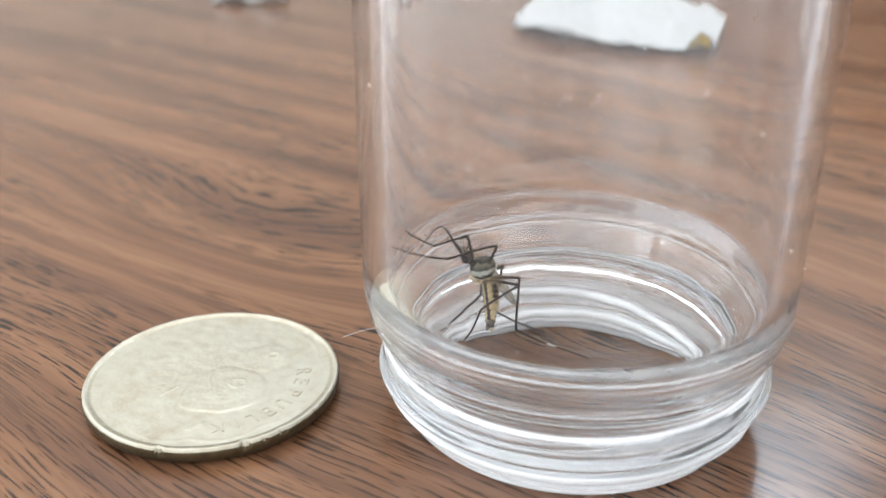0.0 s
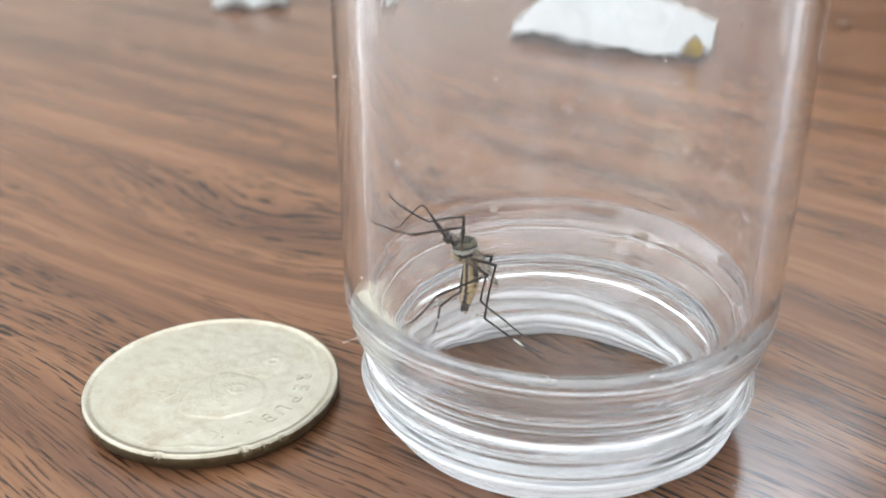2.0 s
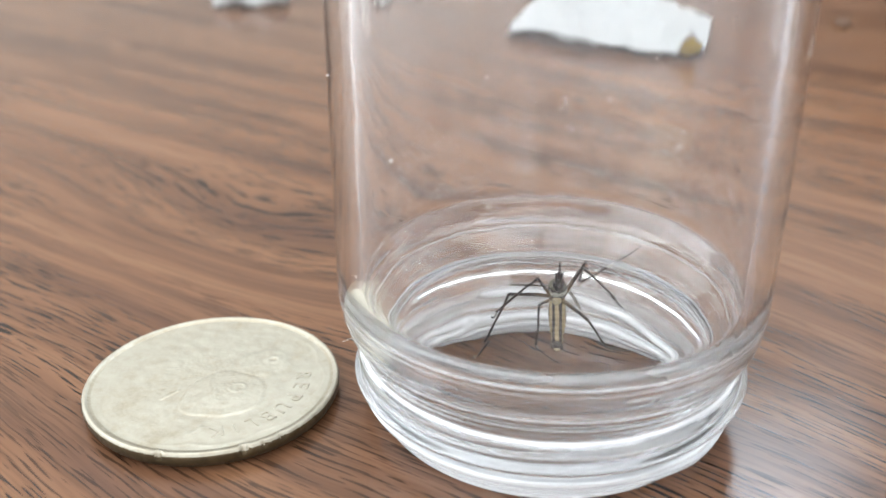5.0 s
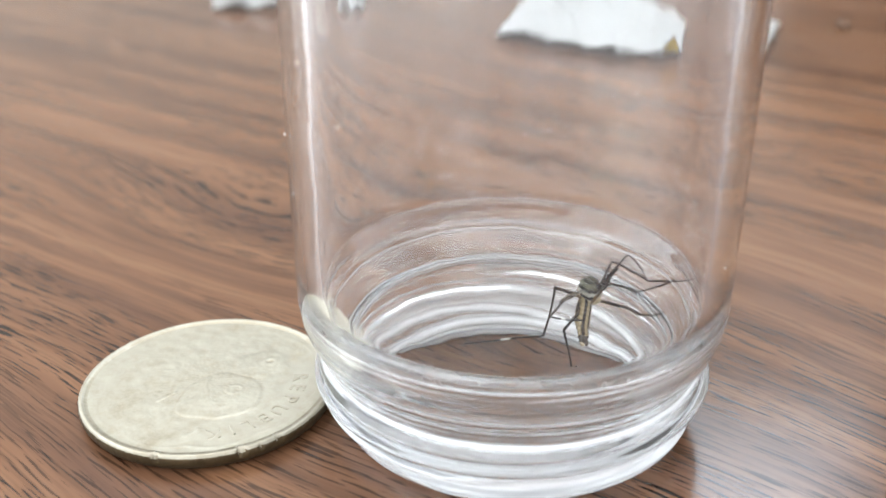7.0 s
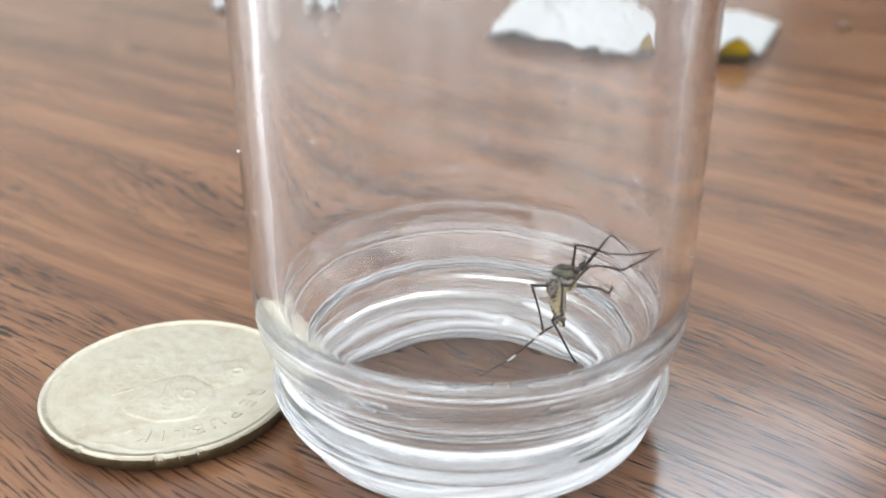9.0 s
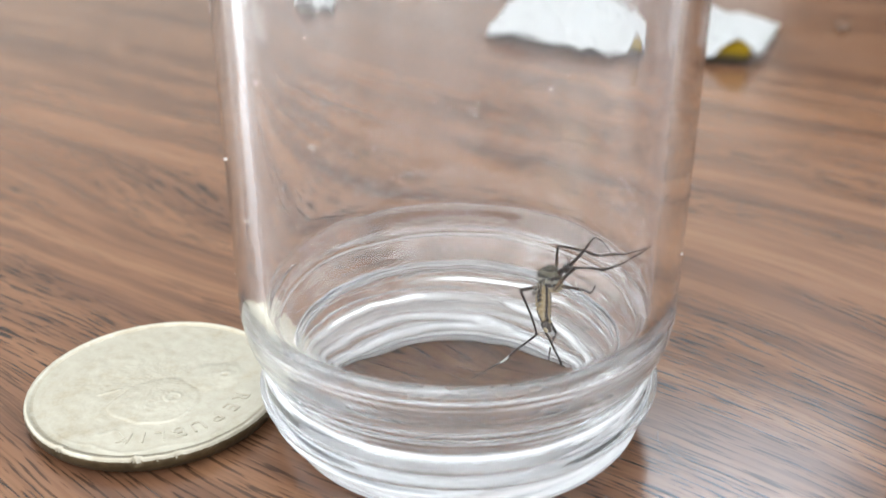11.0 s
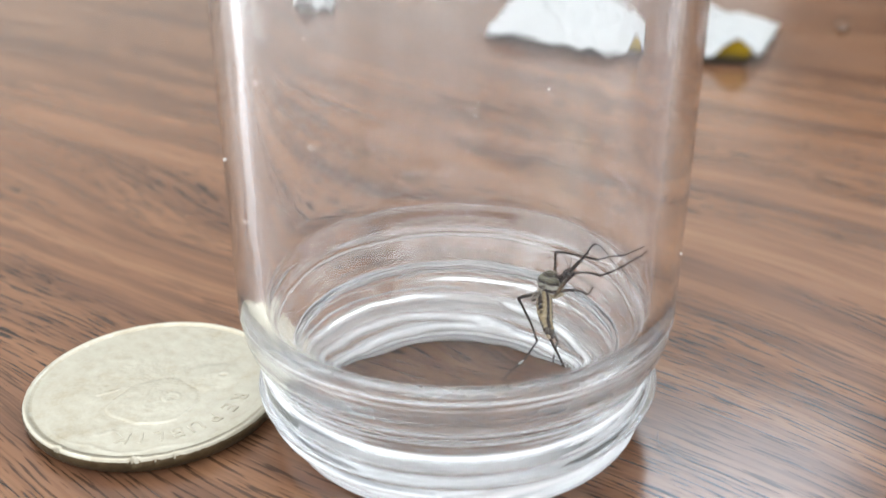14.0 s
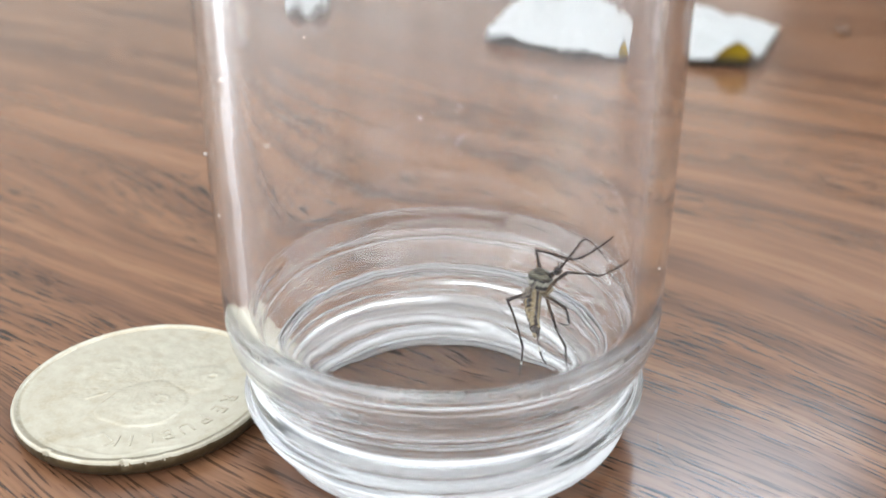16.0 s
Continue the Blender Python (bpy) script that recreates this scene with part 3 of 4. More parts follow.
def crumb(at, size, seed, label):
    bm = blob_of(size, seed)
    ob = tagged(part("crumb", bm, CRUMB), label, "crumb")
    ob.matrix_basis = pose(at[0] * MM, at[1] * MM, 0, 0, 0, 20 * seed)


def blob_of(size, seed):
    bm = bmesh.new()
    bmesh.ops.create_icosphere(bm, subdivisions=3, radius=1)
    for v in bm.verts:
        k = 1 + 0.45 * noise.noise(v.co * 1.3 + Vector((seed, 0, 0))) + 0.15 * noise.noise(v.co * 4 + Vector((0, seed, 0)))
        v.co = Vector((v.co.x * size[0] * k, v.co.y * size[1] * k, max(v.co.z * k + 0.6, 0.0) * size[2])) * MM
    return bm


crumb((104, 264), (3.0, 2.0, 1.0), 3.7, "small brown crumb lying on the wood-grain table")
crumb((-7.9, 98.7), (0.16, 0.12, 0.1), 1.3, "tiny brown crumb lying on the wood-grain table")


def strand(name, pts, r, mat, label, category):
    bm = bmesh.new()
    smooth = []
    for i in range(len(pts) - 1):
        p0, p1, p2, p3 = (Vector(pts[min(max(k, 0), len(pts) - 1)]) for k in (i - 1, i, i + 1, i + 2))
        for s in range(8):
            t = s / 8
            smooth.append(0.5 * ((2 * p1) + (p2 - p0) * t + (2 * p0 - 5 * p1 + 4 * p2 - p3) * t * t + (3 * p1 - p0 - 3 * p2 + p3) * t ** 3))
    smooth.append(Vector(pts[-1]))
    tube(bm, [p * MM for p in smooth], r * MM, 6)
    return tagged(part(name, bm, mat), label, category)


strand("hair", [(22.2, 86.7, 0.05), (21.9, 84.9, 0.06), (22.4, 83.0, 0.06), (23.1, 81.3, 0.05)], 0.022, HAIR, "short dark hair lying on the wood-grain table", "hair")
strand("lint_thread", [(-11.9, 104.0, 0.05), (-9, 105.4, 0.3), (-5.0, 107.0, 0.1)], 0.022, DUST, "fine pale lint thread lying on the table", "thread")


# ---- the mosquito ----
def banded(name, stops, rough=0.45, axis=0, length=1.0, jitter=0.2):
    """Colours along one axis of a part, over its length in mm, with fine scaly grain."""
    m, tree, b = material(name, rough)
    sep = tree.nodes.new("ShaderNodeSeparateXYZ")
    at = coords(tree, (1 / (length * MM),) * 3)
    tree.links.new(at, sep.inputs[0])
    g = node(tree, "ShaderNodeTexNoise", Scale=9, Detail=3)
    tree.links.new(at, g.inputs["Vector"])
    pos = maths(tree, "ADD", sep.outputs[axis], maths(tree, "MULTIPLY", maths(tree, "SUBTRACT", g.outputs[0], 0.5), jitter))
    tree.links.new(ramp(tree, pos, *stops), b.inputs["Base Color"])
    b.inputs["Specular IOR Level"].default_value = 0.2
    bp = node(tree, "ShaderNodeBump", Strength=0.4, Distance=0.00005)
    tree.links.new(g.outputs[0], bp.inputs["Height"])
    tree.links.new(bp.outputs[0], b.inputs["Normal"])
    return m


BLACK, BROWN, TAN, PALE, STRAW = (0.003, 0.0025, 0.002), (0.012, 0.008, 0.005), (0.13, 0.085, 0.035), (0.62, 0.60, 0.54), (0.40, 0.30, 0.13)
CHITIN = mottled("dark_chitin", (0.003, 0.0025, 0.002), (0.009, 0.007, 0.005), 3000, (0.5, 0.7))
CHITIN.node_tree.nodes["Principled BSDF"].inputs["Specular IOR Level"].default_value = 0.2
EYE_MAT = mottled("dark_eye", (0.004, 0.004, 0.005), (0.008, 0.008, 0.009), 9000, (0.4, 0.55))
EYE_MAT.node_tree.nodes["Principled BSDF"].inputs["Specular IOR Level"].default_value = 0.25
THIGH = banded("thigh_scales", ((0.0, TAN), (0.35, (0.10, 0.065, 0.03)), (0.6, BROWN), (1.0, BLACK)), 0.5, 0, 4.5)
SHIN = banded("shin_scales", ((0.0, BLACK), (0.5, BROWN), (1.0, BLACK)), 0.5, 0, 5.6)
FOOT = banded("foot_scales", ((0.0, BLACK), (0.40, BROWN), (0.43, PALE), (0.50, PALE), (0.53, BLACK), (1.0, BROWN)), 0.5, 0, 9.2)
FOOT_PLAIN = banded("foot_scales_plain", ((0.0, BROWN), (0.3, BLACK), (0.33, TAN), (0.38, BLACK), (1.0, BROWN)), 0.5, 0, 7.0)
THORAX_MAT = banded("thorax_scales", ((0.02, (0.22, 0.17, 0.09)), (0.26, (0.36, 0.32, 0.23)), (0.30, BLACK), (0.40, BLACK), (0.46, (0.36, 0.36, 0.30)), (0.55, (0.30, 0.30, 0.25)),
                                     (0.59, BLACK), (0.63, (0.014, 0.014, 0.009)), (0.68, (0.08, 0.078, 0.05)), (0.77, (0.12, 0.115, 0.075)), (0.82, (0.012, 0.011, 0.007)), (0.90, (0.055, 0.05, 0.03)), (1.0, (0.025, 0.023, 0.014))), 0.6, 2, 3.2, 0.2)
ABDOMEN_MAT = banded("abdomen_scales", ((0.0, BLACK), (0.10, BROWN), (0.15, (0.30, 0.22, 0.11)), (0.24, (0.36, 0.28, 0.16)), (0.28, BLACK), (0.38, BROWN), (0.43, (0.36, 0.28, 0.16)), (0.56, (0.36, 0.28, 0.16)), (0.61, BLACK), (0.71, BROWN), (0.75, (0.36, 0.27, 0.14)), (0.86, (0.26, 0.19, 0.09)), (0.90, BLACK)), 0.45, 1, 2.4, 0.07)
TAIL_MAT = mottled("tail_scales", (0.010, 0.008, 0.006), (0.04, 0.026, 0.01), 4000, (0.35, 0.5))
BEIGE = mottled("pale_cuticle", (0.30, 0.22, 0.11), (0.50, 0.42, 0.28), 2500, (0.35, 0.5))


def wing_material():
    m, tree, b = material("wing_membrane", 0.25, 0, (0.35, 0.30, 0.22))
    b.inputs["Alpha"].default_value = 0.62
    n = node(tree, "ShaderNodeTexNoise", Scale=2500, Detail=3)
    tree.links.new(coords(tree), n.inputs["Vector"])
    tree.links.new(ramp(tree, n.outputs[0], (0.3, (0.22, 0.18, 0.12)), (0.7, (0.45, 0.40, 0.31))), b.inputs["Base Color"])
    return m


WING = wing_material()


def blob(bm, centre, radii, subdivisions=3, shape=None):
    made = bmesh.ops.create_icosphere(bm, subdivisions=subdivisions, radius=1)["verts"]
    for v in made:
        c = v.co.copy()
        if shape:
            c = shape(c)
        v.co = Vector((centre[i] + c[i] * radii[i] for i in range(3))) * MM
    return bm


LENGTHS = {"F": (4.3, 5.6, 6.9), "M": (4.5, 5.6, 6.0), "H": (4.9, 5.9, 9.2)}
HIPS = {"FL": (0.75, 0.45, -1.05), "FR": (0.75, -0.45, -1.05), "ML": (0.2, 0.5, -1.25), "MR": (0.2, -0.5, -1.25), "HL": (-0.4, 0.5, -1.15), "HR": (-0.4, -0.5, -1.15)}
ABDOMEN_AT = Vector((-0.55, 0, -0.95)) * MM
LEGS = {}


def leg(key, root):
    f, t, s = LENGTHS[key[0]]
    bm = tube(bmesh.new(), [(f * q * MM, 0, 0.12 * math.sin(math.pi * q) * MM) for q in (0, 0.15, 0.35, 0.6, 0.85, 1)],
              [r * MM for r in (0.19, 0.21, 0.19, 0.17, 0.155, 0.175)], 8)
    thigh = part("leg", bm, THIGH, root)
    bm = tube(bmesh.new(), [(t * q * MM, 0, 0.10 * math.sin(math.pi * q) * MM) for q in (0, 0.2, 0.5, 0.8, 0.95, 1)],
              [r * MM for r in (0.15, 0.125, 0.12, 0.125, 0.145, 0.135)], 8)
    shin = part("shin", bm, SHIN, thigh)
    bm = tube(bmesh.new(), [(s * q * MM, 0, 0.75 * q * q * (1 if key[0] != "H" else 1.1) * MM) for q in (0, 0.12, 0.25, 0.4, 0.55, 0.7, 0.85, 1)],
              [r * MM for r in (0.12, 0.11, 0.105, 0.105, 0.10, 0.095, 0.085, 0.07)], 7)
    foot = part("foot", bm, FOOT if key[0] == "H" else FOOT_PLAIN, thigh, "foot with a white band" if key[0] == "H" else "")
    LEGS[key] = (thigh, shin, foot)


def mosquito():
    root = tagged(new("mosquito"), "dark long-legged mosquito with striped body inside the glass jar", "mosquito")

    def hump(c):
        return Vector((c.x, c.y * (1 - 0.12 * c.z), c.z + 0.16 * (1 - c.x * c.x) * max(c.z, 0)))

    thorax = part("thorax", bmesh.new(), THORAX_MAT, root, "humped thorax with pale and black bands")
    bm = blob(bmesh.new(), (0, 0, 1.6), (1.5, 1.08, 1.2), 4, hump)
    for v in bm.verts:
        v.co += v.co.normalized() * 0.16 * noise.noise(v.co * 1700) * MM
    bm.to_mesh(thorax.data)
    bm.free()
    for p in thorax.data.polygons:
        p.use_smooth = True
    thorax.location = (0, 0, -1.6 * MM)
    bm = blob(bmesh.new(), (0.35, 0, -1.05), (0.85, 0.68, 0.5))
    blob(bm, (1.05, 0, -0.65), (0.5, 0.5, 0.5))
    part("coxae", bm, BEIGE, root, "pale straw-coloured leg bases")
    # head, eyes, feelers and the hooked proboscis
    head = part("head", blob(bmesh.new(), (2.0, 0, 1.55), (0.52, 0.55, 0.55)), CHITIN, root)
    tube_bm = tube(bmesh.new(), [Vector(p) * MM for p in ((0.95, 0, 0.55), (1.4, 0, 1.05), (1.8, 0, 1.4))], [0.42 * MM, 0.3 * MM, 0.26 * MM], 10)
    part("neck", tube_bm, CHITIN, root)
    for y in (0.36, -0.36):
        part("eye", blob(bmesh.new(), (2.1, y, 1.62), (0.36, 0.28, 0.42)), EYE_MAT, head)
    for y in (0.16, -0.16):
        bm = tube(bmesh.new(), [Vector(p) * MM for p in ((2.25, y, 1.9), (2.7, y * 1.3, 2.6), (3.25, y * 1.5, 3.4), (3.45, y * 1.5, 3.7))], [r * MM for r in (0.13, 0.17, 0.2, 0.1)], 8)
        part("palp", bm, CHITIN, head)
        bm = tube(bmesh.new(), [Vector(p) * MM for p in ((2.1, y, 2.0), (2.15, y * 2.5, 2.8), (2.0, y * 4.5, 3.6), (1.75, y * 6, 4.1))], [r * MM for r in (0.06, 0.04, 0.03, 0.02)], 6)
        part("feeler", bm, CHITIN, head)
    hook = [(2.2, 0, 1.8), (2.8, 0, 2.7), (3.4, 0, 3.65), (3.9, 0, 4.45), (4.35, 0, 5.2), (4.65, 0, 5.6), (5.0, 0, 5.8), (5.45, 0, 5.7), (6.0, 0, 5.3), (6.7, 0, 4.7), (7.5, 0, 3.8)]
    bm = tube(bmesh.new(), [Vector(p) * MM for p in hook], [r * MM for r in (0.15, 0.15, 0.14, 0.12, 0.11, 0.10, 0.09, 0.08, 0.07, 0.06, 0.04)], 8)
    part("proboscis", bm, CHITIN, head, "long black hooked proboscis")
    # the abdomen, ringed, along its own x
    prof, n = [], 9
    for i in range(n):
        q = i / n
        r = 0.62 + 0.26 * math.sin(math.pi * min(1, q * 1.15 + 0.08)) - 0.1 * q
        prof += [(q, r * 0.93), (q + 0.25 / n, r), (q + 0.8 / n, r * 1.02)]
    pts = [(5.2 * q * MM, 0, -0.35 * math.sin(math.pi * q) * MM) for q, _ in prof]
    abdomen = part("abdomen", tube(bmesh.new(), pts, [r * MM for _, r in prof], 20), ABDOMEN_MAT, root, "slender straw-yellow abdomen with dark stripes")
    me = abdomen.data
    for v in me.vertices:
        v.co.y = v.co.y * 1.2 + 1.2 * MM
    abdomen_shift = Matrix.Translation((0, -1.2 * MM, 0))
    bm = bmesh.new()
    blob(bm, (5.35, 1.2, 0), (0.42, 0.55, 0.42))
    for y in (1.2 + 0.5, 1.2 - 0.5):
        blob(bm, (5.55, y, 0.05), (0.34, 0.2, 0.22), 2)
    part("tail_tip", bm, TAIL_MAT, abdomen, "black tail tip")
    part("tail_tuft", blob(bmesh.new(), (5.78, 1.2, -0.12), (0.3, 0.36, 0.2), 2), BEIGE, abdomen, "yellowish tail tuft")
    # wings: one folded along the body, one held out to the side
    for at, way, flat, length in (((-0.35, 0.85, 0.35), (-0.45, 0.38, -0.8), (0.75, 0.1, -0.4), 5.0), ((-0.2, -0.95, 0.25), (0.12, -0.98, 0.02), (0.9, 0.1, 0.25), 4.4)):
        at, way, flat = Vector(at), Vector(way).normalized(), Vector(flat)
        flat = (flat - way * flat.dot(way)).normalized()
        up = way.cross(flat)
        bm = bmesh.new()
        rows = []
        for i in range(13):
            q = i / 12
            half = 0.62 * (math.sin(math.pi * min(1, q ** 0.75)) ** 0.7) * (0.55 + 0.5 * q) + 0.06
            rows.append([bm.verts.new((at + way * (q * length) + flat * (half * (k / 3 - 1)) + up * 0.06 * math.sin(k * 1.9 + q * 3)) * MM) for k in range(7)])
        for a, b in zip(rows, rows[1:]):
            for k in range(6):
                bm.faces.new((a[k], a[k + 1], b[k + 1], b[k]))
        bmesh.ops.solidify(bm, geom=bm.faces[:], thickness=0.012 * MM)
        wing = part("wing", bm, WING, root, "narrow translucent smoky wing")
        for k in (-0.75, -0.2, 0.35, 0.8):
            bm = tube(bmesh.new(), [(at + way * (q * length) + flat * (k * 0.62 * math.sin(math.pi * min(1, q ** 0.75)) ** 0.7 * (0.55 + 0.5 * q)) + up * 0.03) * MM for q in (0.02, 0.25, 0.5, 0.75, 0.95)], 0.028 * MM, 5)
            part("vein", bm, CHITIN, wing)
    for key in HIPS:
        leg(key, root)
    return root, abdomen, abdomen_shift


MOSQUITO, ABDOMEN, ABDOMEN_SHIFT = mosquito()


def heading(turn, rise):
    a, e = radians(turn), radians(rise)
    return Vector((math.cos(e) * math.cos(a), math.cos(e) * math.sin(a), math.sin(e)))


def aimed(at, way, middle):
    """A pose at a point with x along way, rolled the least from a middle direction."""
    middle = Vector(middle).normalized()
    q = middle.rotation_difference(way) @ Vector((1, 0, 0)).rotation_difference(middle)
    return Matrix.LocRotScale(at, q, None)


def move_leg(key, rows):
    """Key thigh, shin and foot of a leg; long turns get a step half-way."""
    thigh, shin, foot = LEGS[key]
    lens = LENGTHS[key[0]]
    poses = [(r[0], [heading(r[1 + 2 * i], r[2 + 2 * i]) for i in range(3)]) for r in rows]
    for _ in range(2):
        full = [poses[0]]
        for (t0, a), (t1, b) in zip(poses, poses[1:]):
            if max(x.angle(y) for x, y in zip(a, b)) > radians(60):
                full.append(((t0 + t1) / 2, [x.slerp(y, 0.5, (x + Vector((0, 0, 0.2))).normalized()) for x, y in zip(a, b)]))
            full.append((t1, b))
        poses = full
    mids = []
    for i in range(3):
        v = sum((p[1][i] for p in poses), Vector((0, 0, 0)))
        mids.append(v.normalized() if v.length > 0.2 else Vector((0, 0, 1)))
    hip = Vector(HIPS[key]) * MM
    keys = ([], [], [])
    for t, (a, b, c) in poses:
        ma = aimed(hip, a, mids[0])
        knee = hip + a * lens[0] * MM
        mb = aimed(knee, b, mids[1])
        mc = aimed(knee + b * lens[1] * MM, c, mids[2])
        back = ma.inverted()
        for k, m in zip(keys, (ma, back @ mb, back @ mc)):
            k.append((t, m))
    for ob, k in zip((thigh, shin, foot), keys):
        walk(ob, k)


# ---- what moves ----
def motions():
    # the jar is slid and turned by its unseen upper end: seconds, x, y in mm, turn in degrees
    rows = ((0, 13.58, 92.8, 0), (0.5, 13.25, 92.8, -4), (1, 13.08, 92.8, -6), (1.5, 12.09, 92.7, -10), (2, 11.73, 92.6, -13), (2.5, 13.8, 92.9, -11),
            (3, 13.19, 92.9, 6), (3.5, 13.58, 92.9, 10), (4, 12.42, 92.9, 15), (4.2, 12.42, 92.9, 15), (5.2, 10.5, 92.8, -24), (6.3, 8.64, 92.7, -76),
            (6.5, 8.61, 92.7, -75), (7, 6.98, 92.6, -75), (7.5, 6.86, 92.3, -73), (8, 4.67, 92, -70), (8.5, 3.62, 91.8, -68), (9, 2.71, 91.7, -65.5),
            (10.2, 1.9, 91.5, -63), (11.3, 1.38, 91.4, -61.4), (14.5, 1.35, 91.4, -61.4), (15, 1.3, 91.4, -64), (15.5, 0.55, 91.25, -66.5),
            (16, -0.05, 91.15, -68))
    walk(JAR, [(t, pose(x * MM, y * MM, 0, 0, 0, a)) for t, x, y, a in rows])
    # the coin is pushed aside by the jar from the seventh second on
    rows = ((0, -24.93, 93.1, 0), (6.5, -24.93, 93.1, 0), (7, -25.27, 93.1, 0), (7.5, -26.06, 93.1, -4), (8, -27.65, 93.05, -9), (8.5, -28.73, 93.0, -13), (9, -29.47, 93.0, -16),
            (10.2, -30.3, 92.95, -18), (11.3, -30.95, 92.9, -19), (14, -31.0, 92.9, -19), (15, -31.3, 92.9, -19), (15.5, -31.7, 92.9, -18.5), (16, -32.2, 92.9, -18))
    walk(COIN, [(t, pose(x * MM, y * MM, 0.02 * MM, 0, 0, a)) for t, x, y, a in rows])
    # the mosquito: seconds, thorax x, y, z in mm, heading, then the abdomen's direction on the body
    rows = ((0, 4.2, 96.43, 13.52, 205, 69.06, -42.77),
            (0.5, 3.65, 96.42, 14.36, 205, 71, -67.08),
            (1, 3.16, 96.42, 14.5, 206, 66.67, -53.44),
            (1.5, 2.31, 96.32, 15.62, 206, 65.58, -54.07),
            (2, 2.25, 96.21, 16.61, 206, 56.22, -54.21),
            (2.5, 3.88, 96.52, 15.1, 206, 67.17, -67.64),
            (3, 3.91, 96.53, 13.14, 205, 72.33, -42),
            (3.5, 4.89, 96.53, 12.79, 207, 70.8, -40.71),
            (4, 6.81, 96.54, 12.1, 225, 65.29, -50.78),
            (4.2, 8.82, 96.54, 11.65, 236, 43.87, -52.06),
            (6.3, 14.97, 97.32, 11.09, 290, -23.04, -38.75),
            (6.5, 15.9, 97.32, 11, 296, -28.84, -37.18),
            (7, 16.01, 97.21, 11.4, 310, -48.98, -32.16),
            (7.5, 17.2, 96.9, 12.47, 314, -58.13, -35.9),
            (8, 14.91, 96.6, 13.55, 318, -53.79, -27.11),
            (8.5, 13.79, 96.4, 13.83, 326, -61.01, -27.19),
            (9, 13.08, 96.31, 13.43, 333, -67.63, -16.65),
            (11.3, 11.48, 96.01, 13.58, 328, -61.81, -24.23),
            (12, 11.55, 96.01, 13.28, 326, -58.75, -22.92),
            (12.5, 11.63, 96.01, 13.15, 326, -58.63, -25.02),
            (13.5, 11.58, 96.01, 12.97, 326, -57.62, -21),
            (14, 11.58, 96.01, 12.95, 328, -59.15, -25.15),
            (14.5, 11.25, 96.01, 13.42, 338, -68.88, -29.68),
            (15, 11.33, 96.01, 14.16, 340, -72.56, -25.62),
            (15.5, 10.97, 95.86, 14.14, 335, -69.47, -29.15),
            (16, 10.45, 95.76, 13.71, 330, -64.62, -27.82))
    walk(MOSQUITO, [(t, pose(x * MM, y * MM, z * MM, 0, 0, a)) for t, x, y, z, a, _, _ in rows])
    abdomen = ABDOMEN
    walk(abdomen, [(t, aimed(ABDOMEN_AT, heading(b, c), Vector((0.2, 0, -1))) @ ABDOMEN_SHIFT) for t, _, _, _, _, b, c in rows])
    # its legs: seconds, then the turn and rise in degrees of thigh, shin and foot on the body
    move_leg("FL", ((0, 167, 64, -7, -8, 1, 17),
            (1, 159, 73, 5, -0, 8, 23),
            (2, 80, 77, -2, 2, 25, 26),
            (2.5, 206, 66, 16, 3, 1, 15),
            (3, 188, 54, 9, -4, -11, 7),
            (4, 155, 45, 18, 13, 9, 18),
            (4.2, 144, 42, 6, 12, -2, 15),
            (6.3, 99, 54, 110, -36, 13, 10),
            (7, 92, 60, -6, 1, -5, 18),
            (8, 101, 69, -16, 6, -14, 22),
            (9, 100, 71, -32, 12, -24, 17),
            (11.3, 125, 71, -14, 8, -20, 21),
            (12, 132, 71, -12, 8, -17, 24),
            (13.5, 135, 70, -10, 9, -16, 26),
            (14, 132, 69, -12, 9, -18, 25),
            (14.5, 234, 82, -34, 48, -46, 46),
            (15, 162, 63, -12, 7, -38, 42),
            (16, 162, 62, -19, 9, -25, 36)))
    move_leg("FR", ((0, -86, 65, -61, -27, 29, 30),
            (1, -122, 71, -56, -23, 27, 30),
            (2, -146, 71, -65, -21, 10, 33),
            (2.5, -126, 71, -58, -20, 26, 29),
            (3, -72, 58, -72, -32, 28, 30),
            (4, -75, 44, -118, -41, 10, 24),
            (4.2, -81, 38, -134, -42, 5, 17),
            (6.3, 29, 45, -2, 15, -11, 27),
            (7, -10, 51, -23, 19, -19, 29),
            (8, -15, 50, -20, 20, -24, 32),
            (9, -20, 54, -38, 21, -37, 35),
            (11.3, -14, 53, -37, 23, -19, 34),
            (12, -12, 54, -37, 24, -18, 34),
            (13.5, -10, 55, -37, 23, -18, 35),
            (14, -13, 55, -39, 23, -19, 35),
            (14.5, -24, 50, -40, 24, -40, 35),
            (15, -34, 47, -43, 22, -47, 32),
            (16, -10, 48, -36, 22, -44, 32)))
    move_leg("ML", ((0, 121, 10, 19, -7, -76, -70),
            (1, 113, 10, 10, -11, -61, -58),
            (2, 94, 5, -6, -15, 35, -15),
            (2.5, 107, 10, 22, 5, 32, -28),
            (3, 121, 15, 33, 3, 53, -21),
            (4, 24, 23, 39, 4, 47, 17),
            (4.2, 6, 14, 26, 2, 34, 19),
            (6.3, 102, -20, -8, 9, 10, 6),
            (7, -8, 13, -34, 22, -30, 23),
            (8, -10, 14, -50, 24, -55, 26),
            (9, -24, 18, -65, 24, -69, 26),
            (11.3, -26, 22, -58, 24, -63, 27),
            (12, -28, 26, -55, 24, -62, 27),
            (13.5, -30, 29, -54, 24, -60, 27),
            (14, -32, 29, -56, 24, -62, 27),
            (14.5, -40, -12, -65, 2, -74, 7),
            (15, -34, -36, -67, 3, -76, 8),
            (16, -40, -41, -60, 12, -66, 4)))
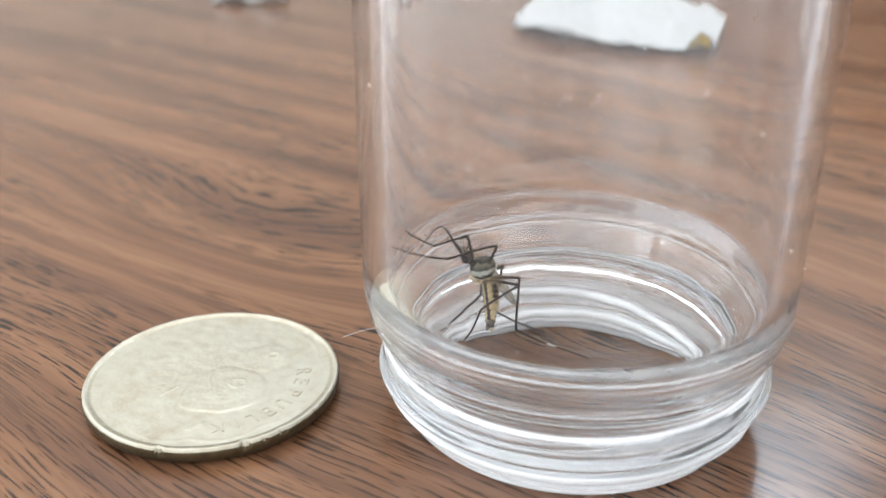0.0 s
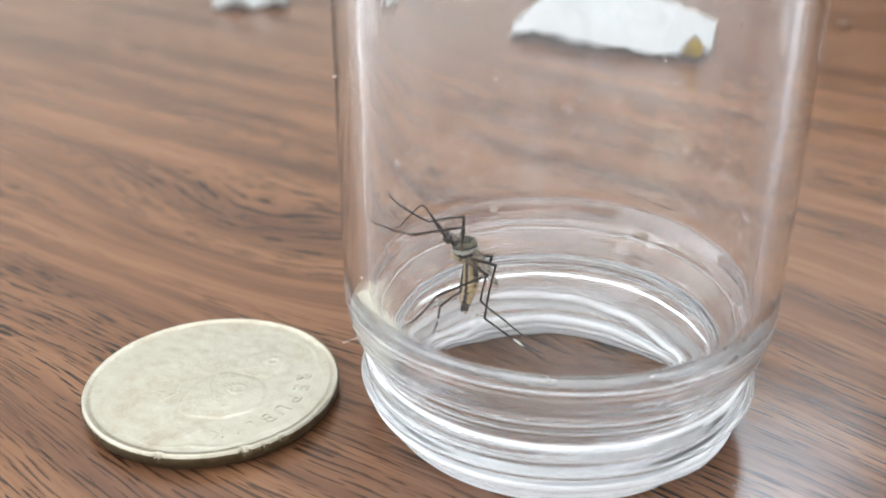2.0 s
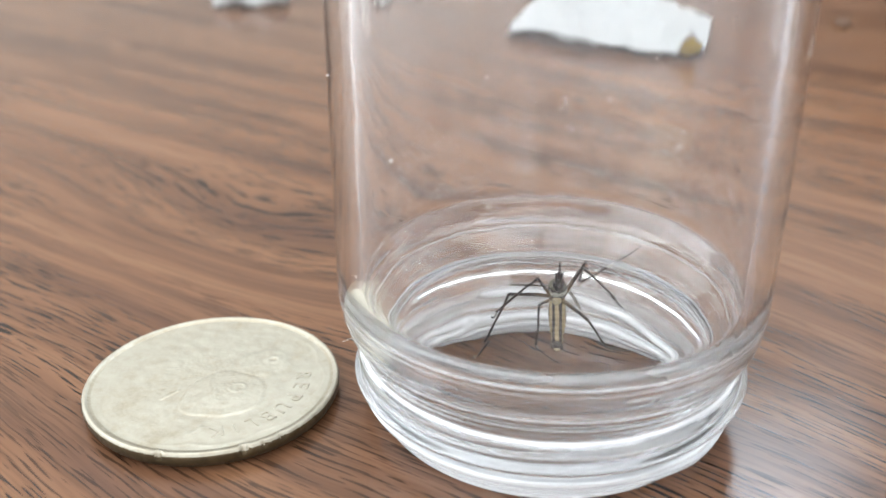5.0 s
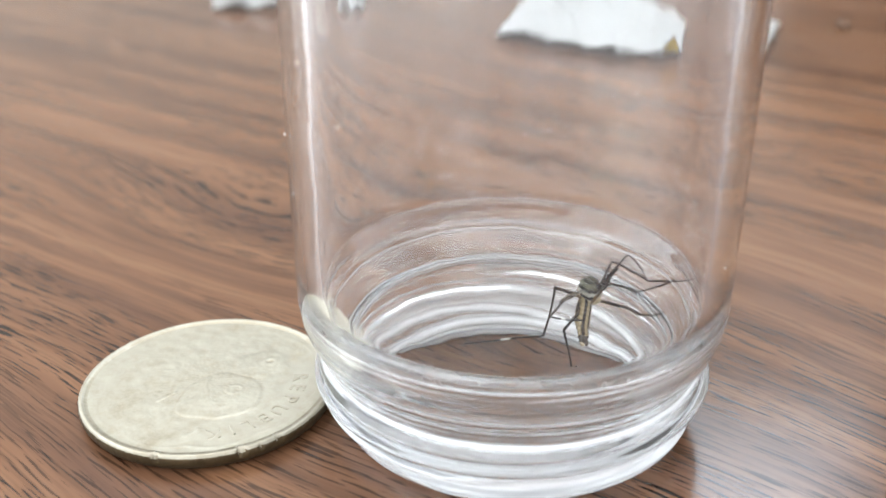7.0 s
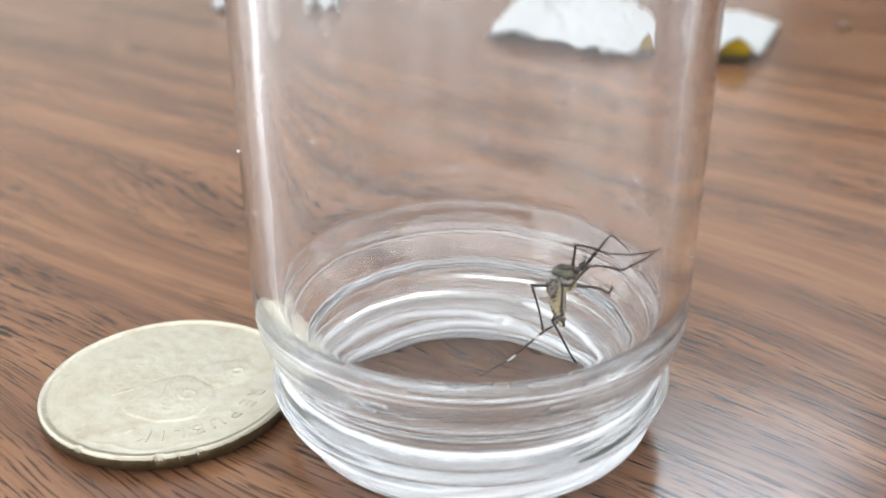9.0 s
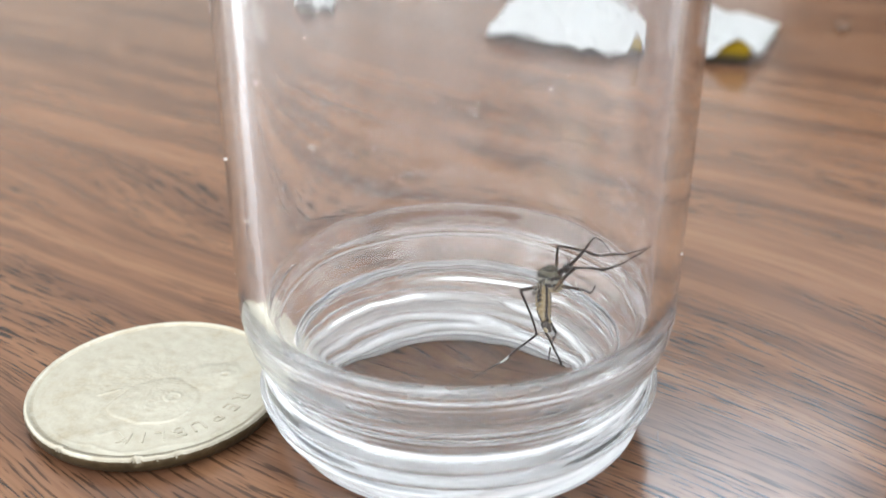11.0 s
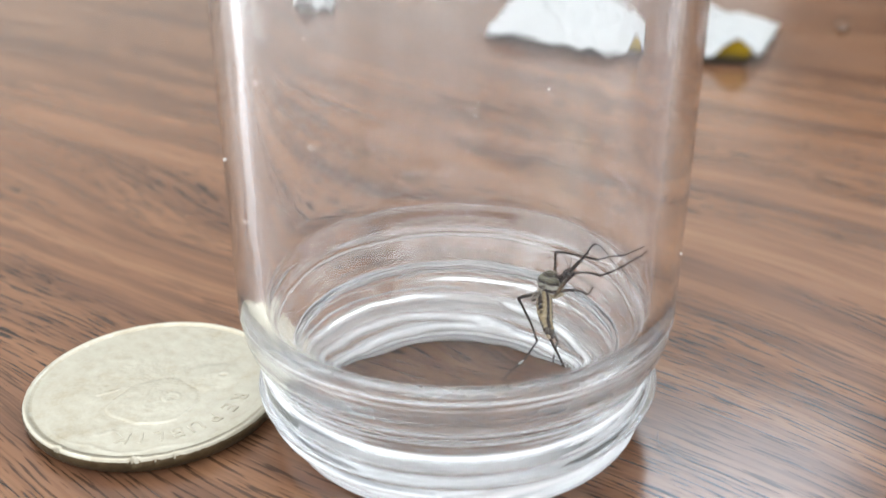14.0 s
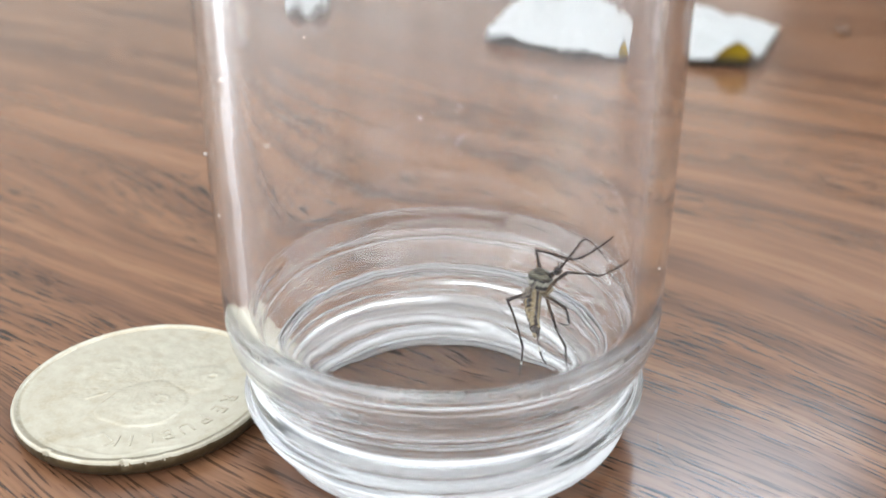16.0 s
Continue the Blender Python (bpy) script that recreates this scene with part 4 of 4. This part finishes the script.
    move_leg("MR", ((0, -151, -7, -26, -83, 142, -23),
            (1, -164, -5, -1, -75, 129, -28),
            (2, -166, -16, -33, -78, 130, -30),
            (2.5, -163, -5, 4, -75, 127, -30),
            (3, -159, -12, 30, -76, 86, 14),
            (4, -205, -4, -146, -69, 58, -22),
            (4.2, -208, -9, -157, -76, 50, -22),
            (6.3, -63, -17, -285, -84, -20, 28),
            (7, -85, -23, -320, -76, -42, 28),
            (8, -74, -32, -344, -61, -53, 27),
            (9, -87, -21, -371, -53, -69, 27),
            (11.3, -73, -23, -354, -61, -64, 27),
            (12, -68, -23, -359, -59, -63, 30),
            (13.5, -66, -27, -337, -64, -61, 29),
            (14, -68, -27, -339, -64, -63, 29),
            (14.5, -102, -17, -325, -50, -65, 9),
            (15, -97, -21, -371, -50, -75, 22),
            (16, -31, 6, -258, -45, -77, 22)))
    move_leg("HL", ((0, 109, 22, 4, -88, 155, -27),
            (1, 107, 19, 26, -79, 156, -36),
            (2, 96, 15, -18, -80, 126, -24),
            (2.5, 106, 22, -16, -82, 142, -32),
            (3, 110, 25, -88, -86, 158, -30),
            (4, 87, 26, -168, -80, 179, -35),
            (4.2, 66, 28, -187, -80, 172, -45),
            (4.9, 132, 38, -184, -48, 115, 23),
            (6.3, 177, -20, -65, -14, 122, -29),
            (7, 159, -22, -70, -2, -28, 24),
            (8, 145, -27, -51, -16, -67, 19),
            (9, 132, -28, -58, -17, -102, 5),
            (11.3, 135, -40, -39, -19, -73, 12),
            (12, 139, -46, -38, -14, -72, 11),
            (13.5, 140, -45, -36, -16, -72, 13),
            (14, 137, -45, -38, -16, -74, 13),
            (14.5, 123, -39, -68, -3, -66, 19),
            (15, 121, -54, -64, 10, -79, 19),
            (16, 140, -45, -50, -8, -66, 9)))
    move_leg("HR", ((0, -109, -54, 32, -5, 58, 17),
            (1, -115, -66, 41, 5, 60, 8),
            (2, -83, -77, 43, 12, 64, 8),
            (2.5, -106, -65, 39, 11, 57, 6),
            (3, -115, -48, 37, -4, 56, 14),
            (4, -123, -37, 29, 5, 33, 7),
            (4.2, -129, -46, 19, 0, 22, 12),
            (5.2, -70, 18, -97, -58, -36, -27),
            (6.3, -68, 35, -150, -81, -149, -31),
            (7, -96, 31, -144, -79, -152, -19),
            (8, -96, 18, -281, -81, -133, -29),
            (9, -110, 21, -306, -73, -139, -37),
            (11.3, -97, 18, -305, -68, -149, -43),
            (12, -97, 11, -311, -59, -69, -1),
            (13.5, -98, 16, -308, -68, -84, -5),
            (14, -100, 16, -306, -67, -87, -7),
            (14.5, -100, 11, -328, -56, -79, 10),
            (15, -100, 6, -310, -59, -79, 9),
            (16, -102, 10, -320, -72, -68, 5)))


motions()
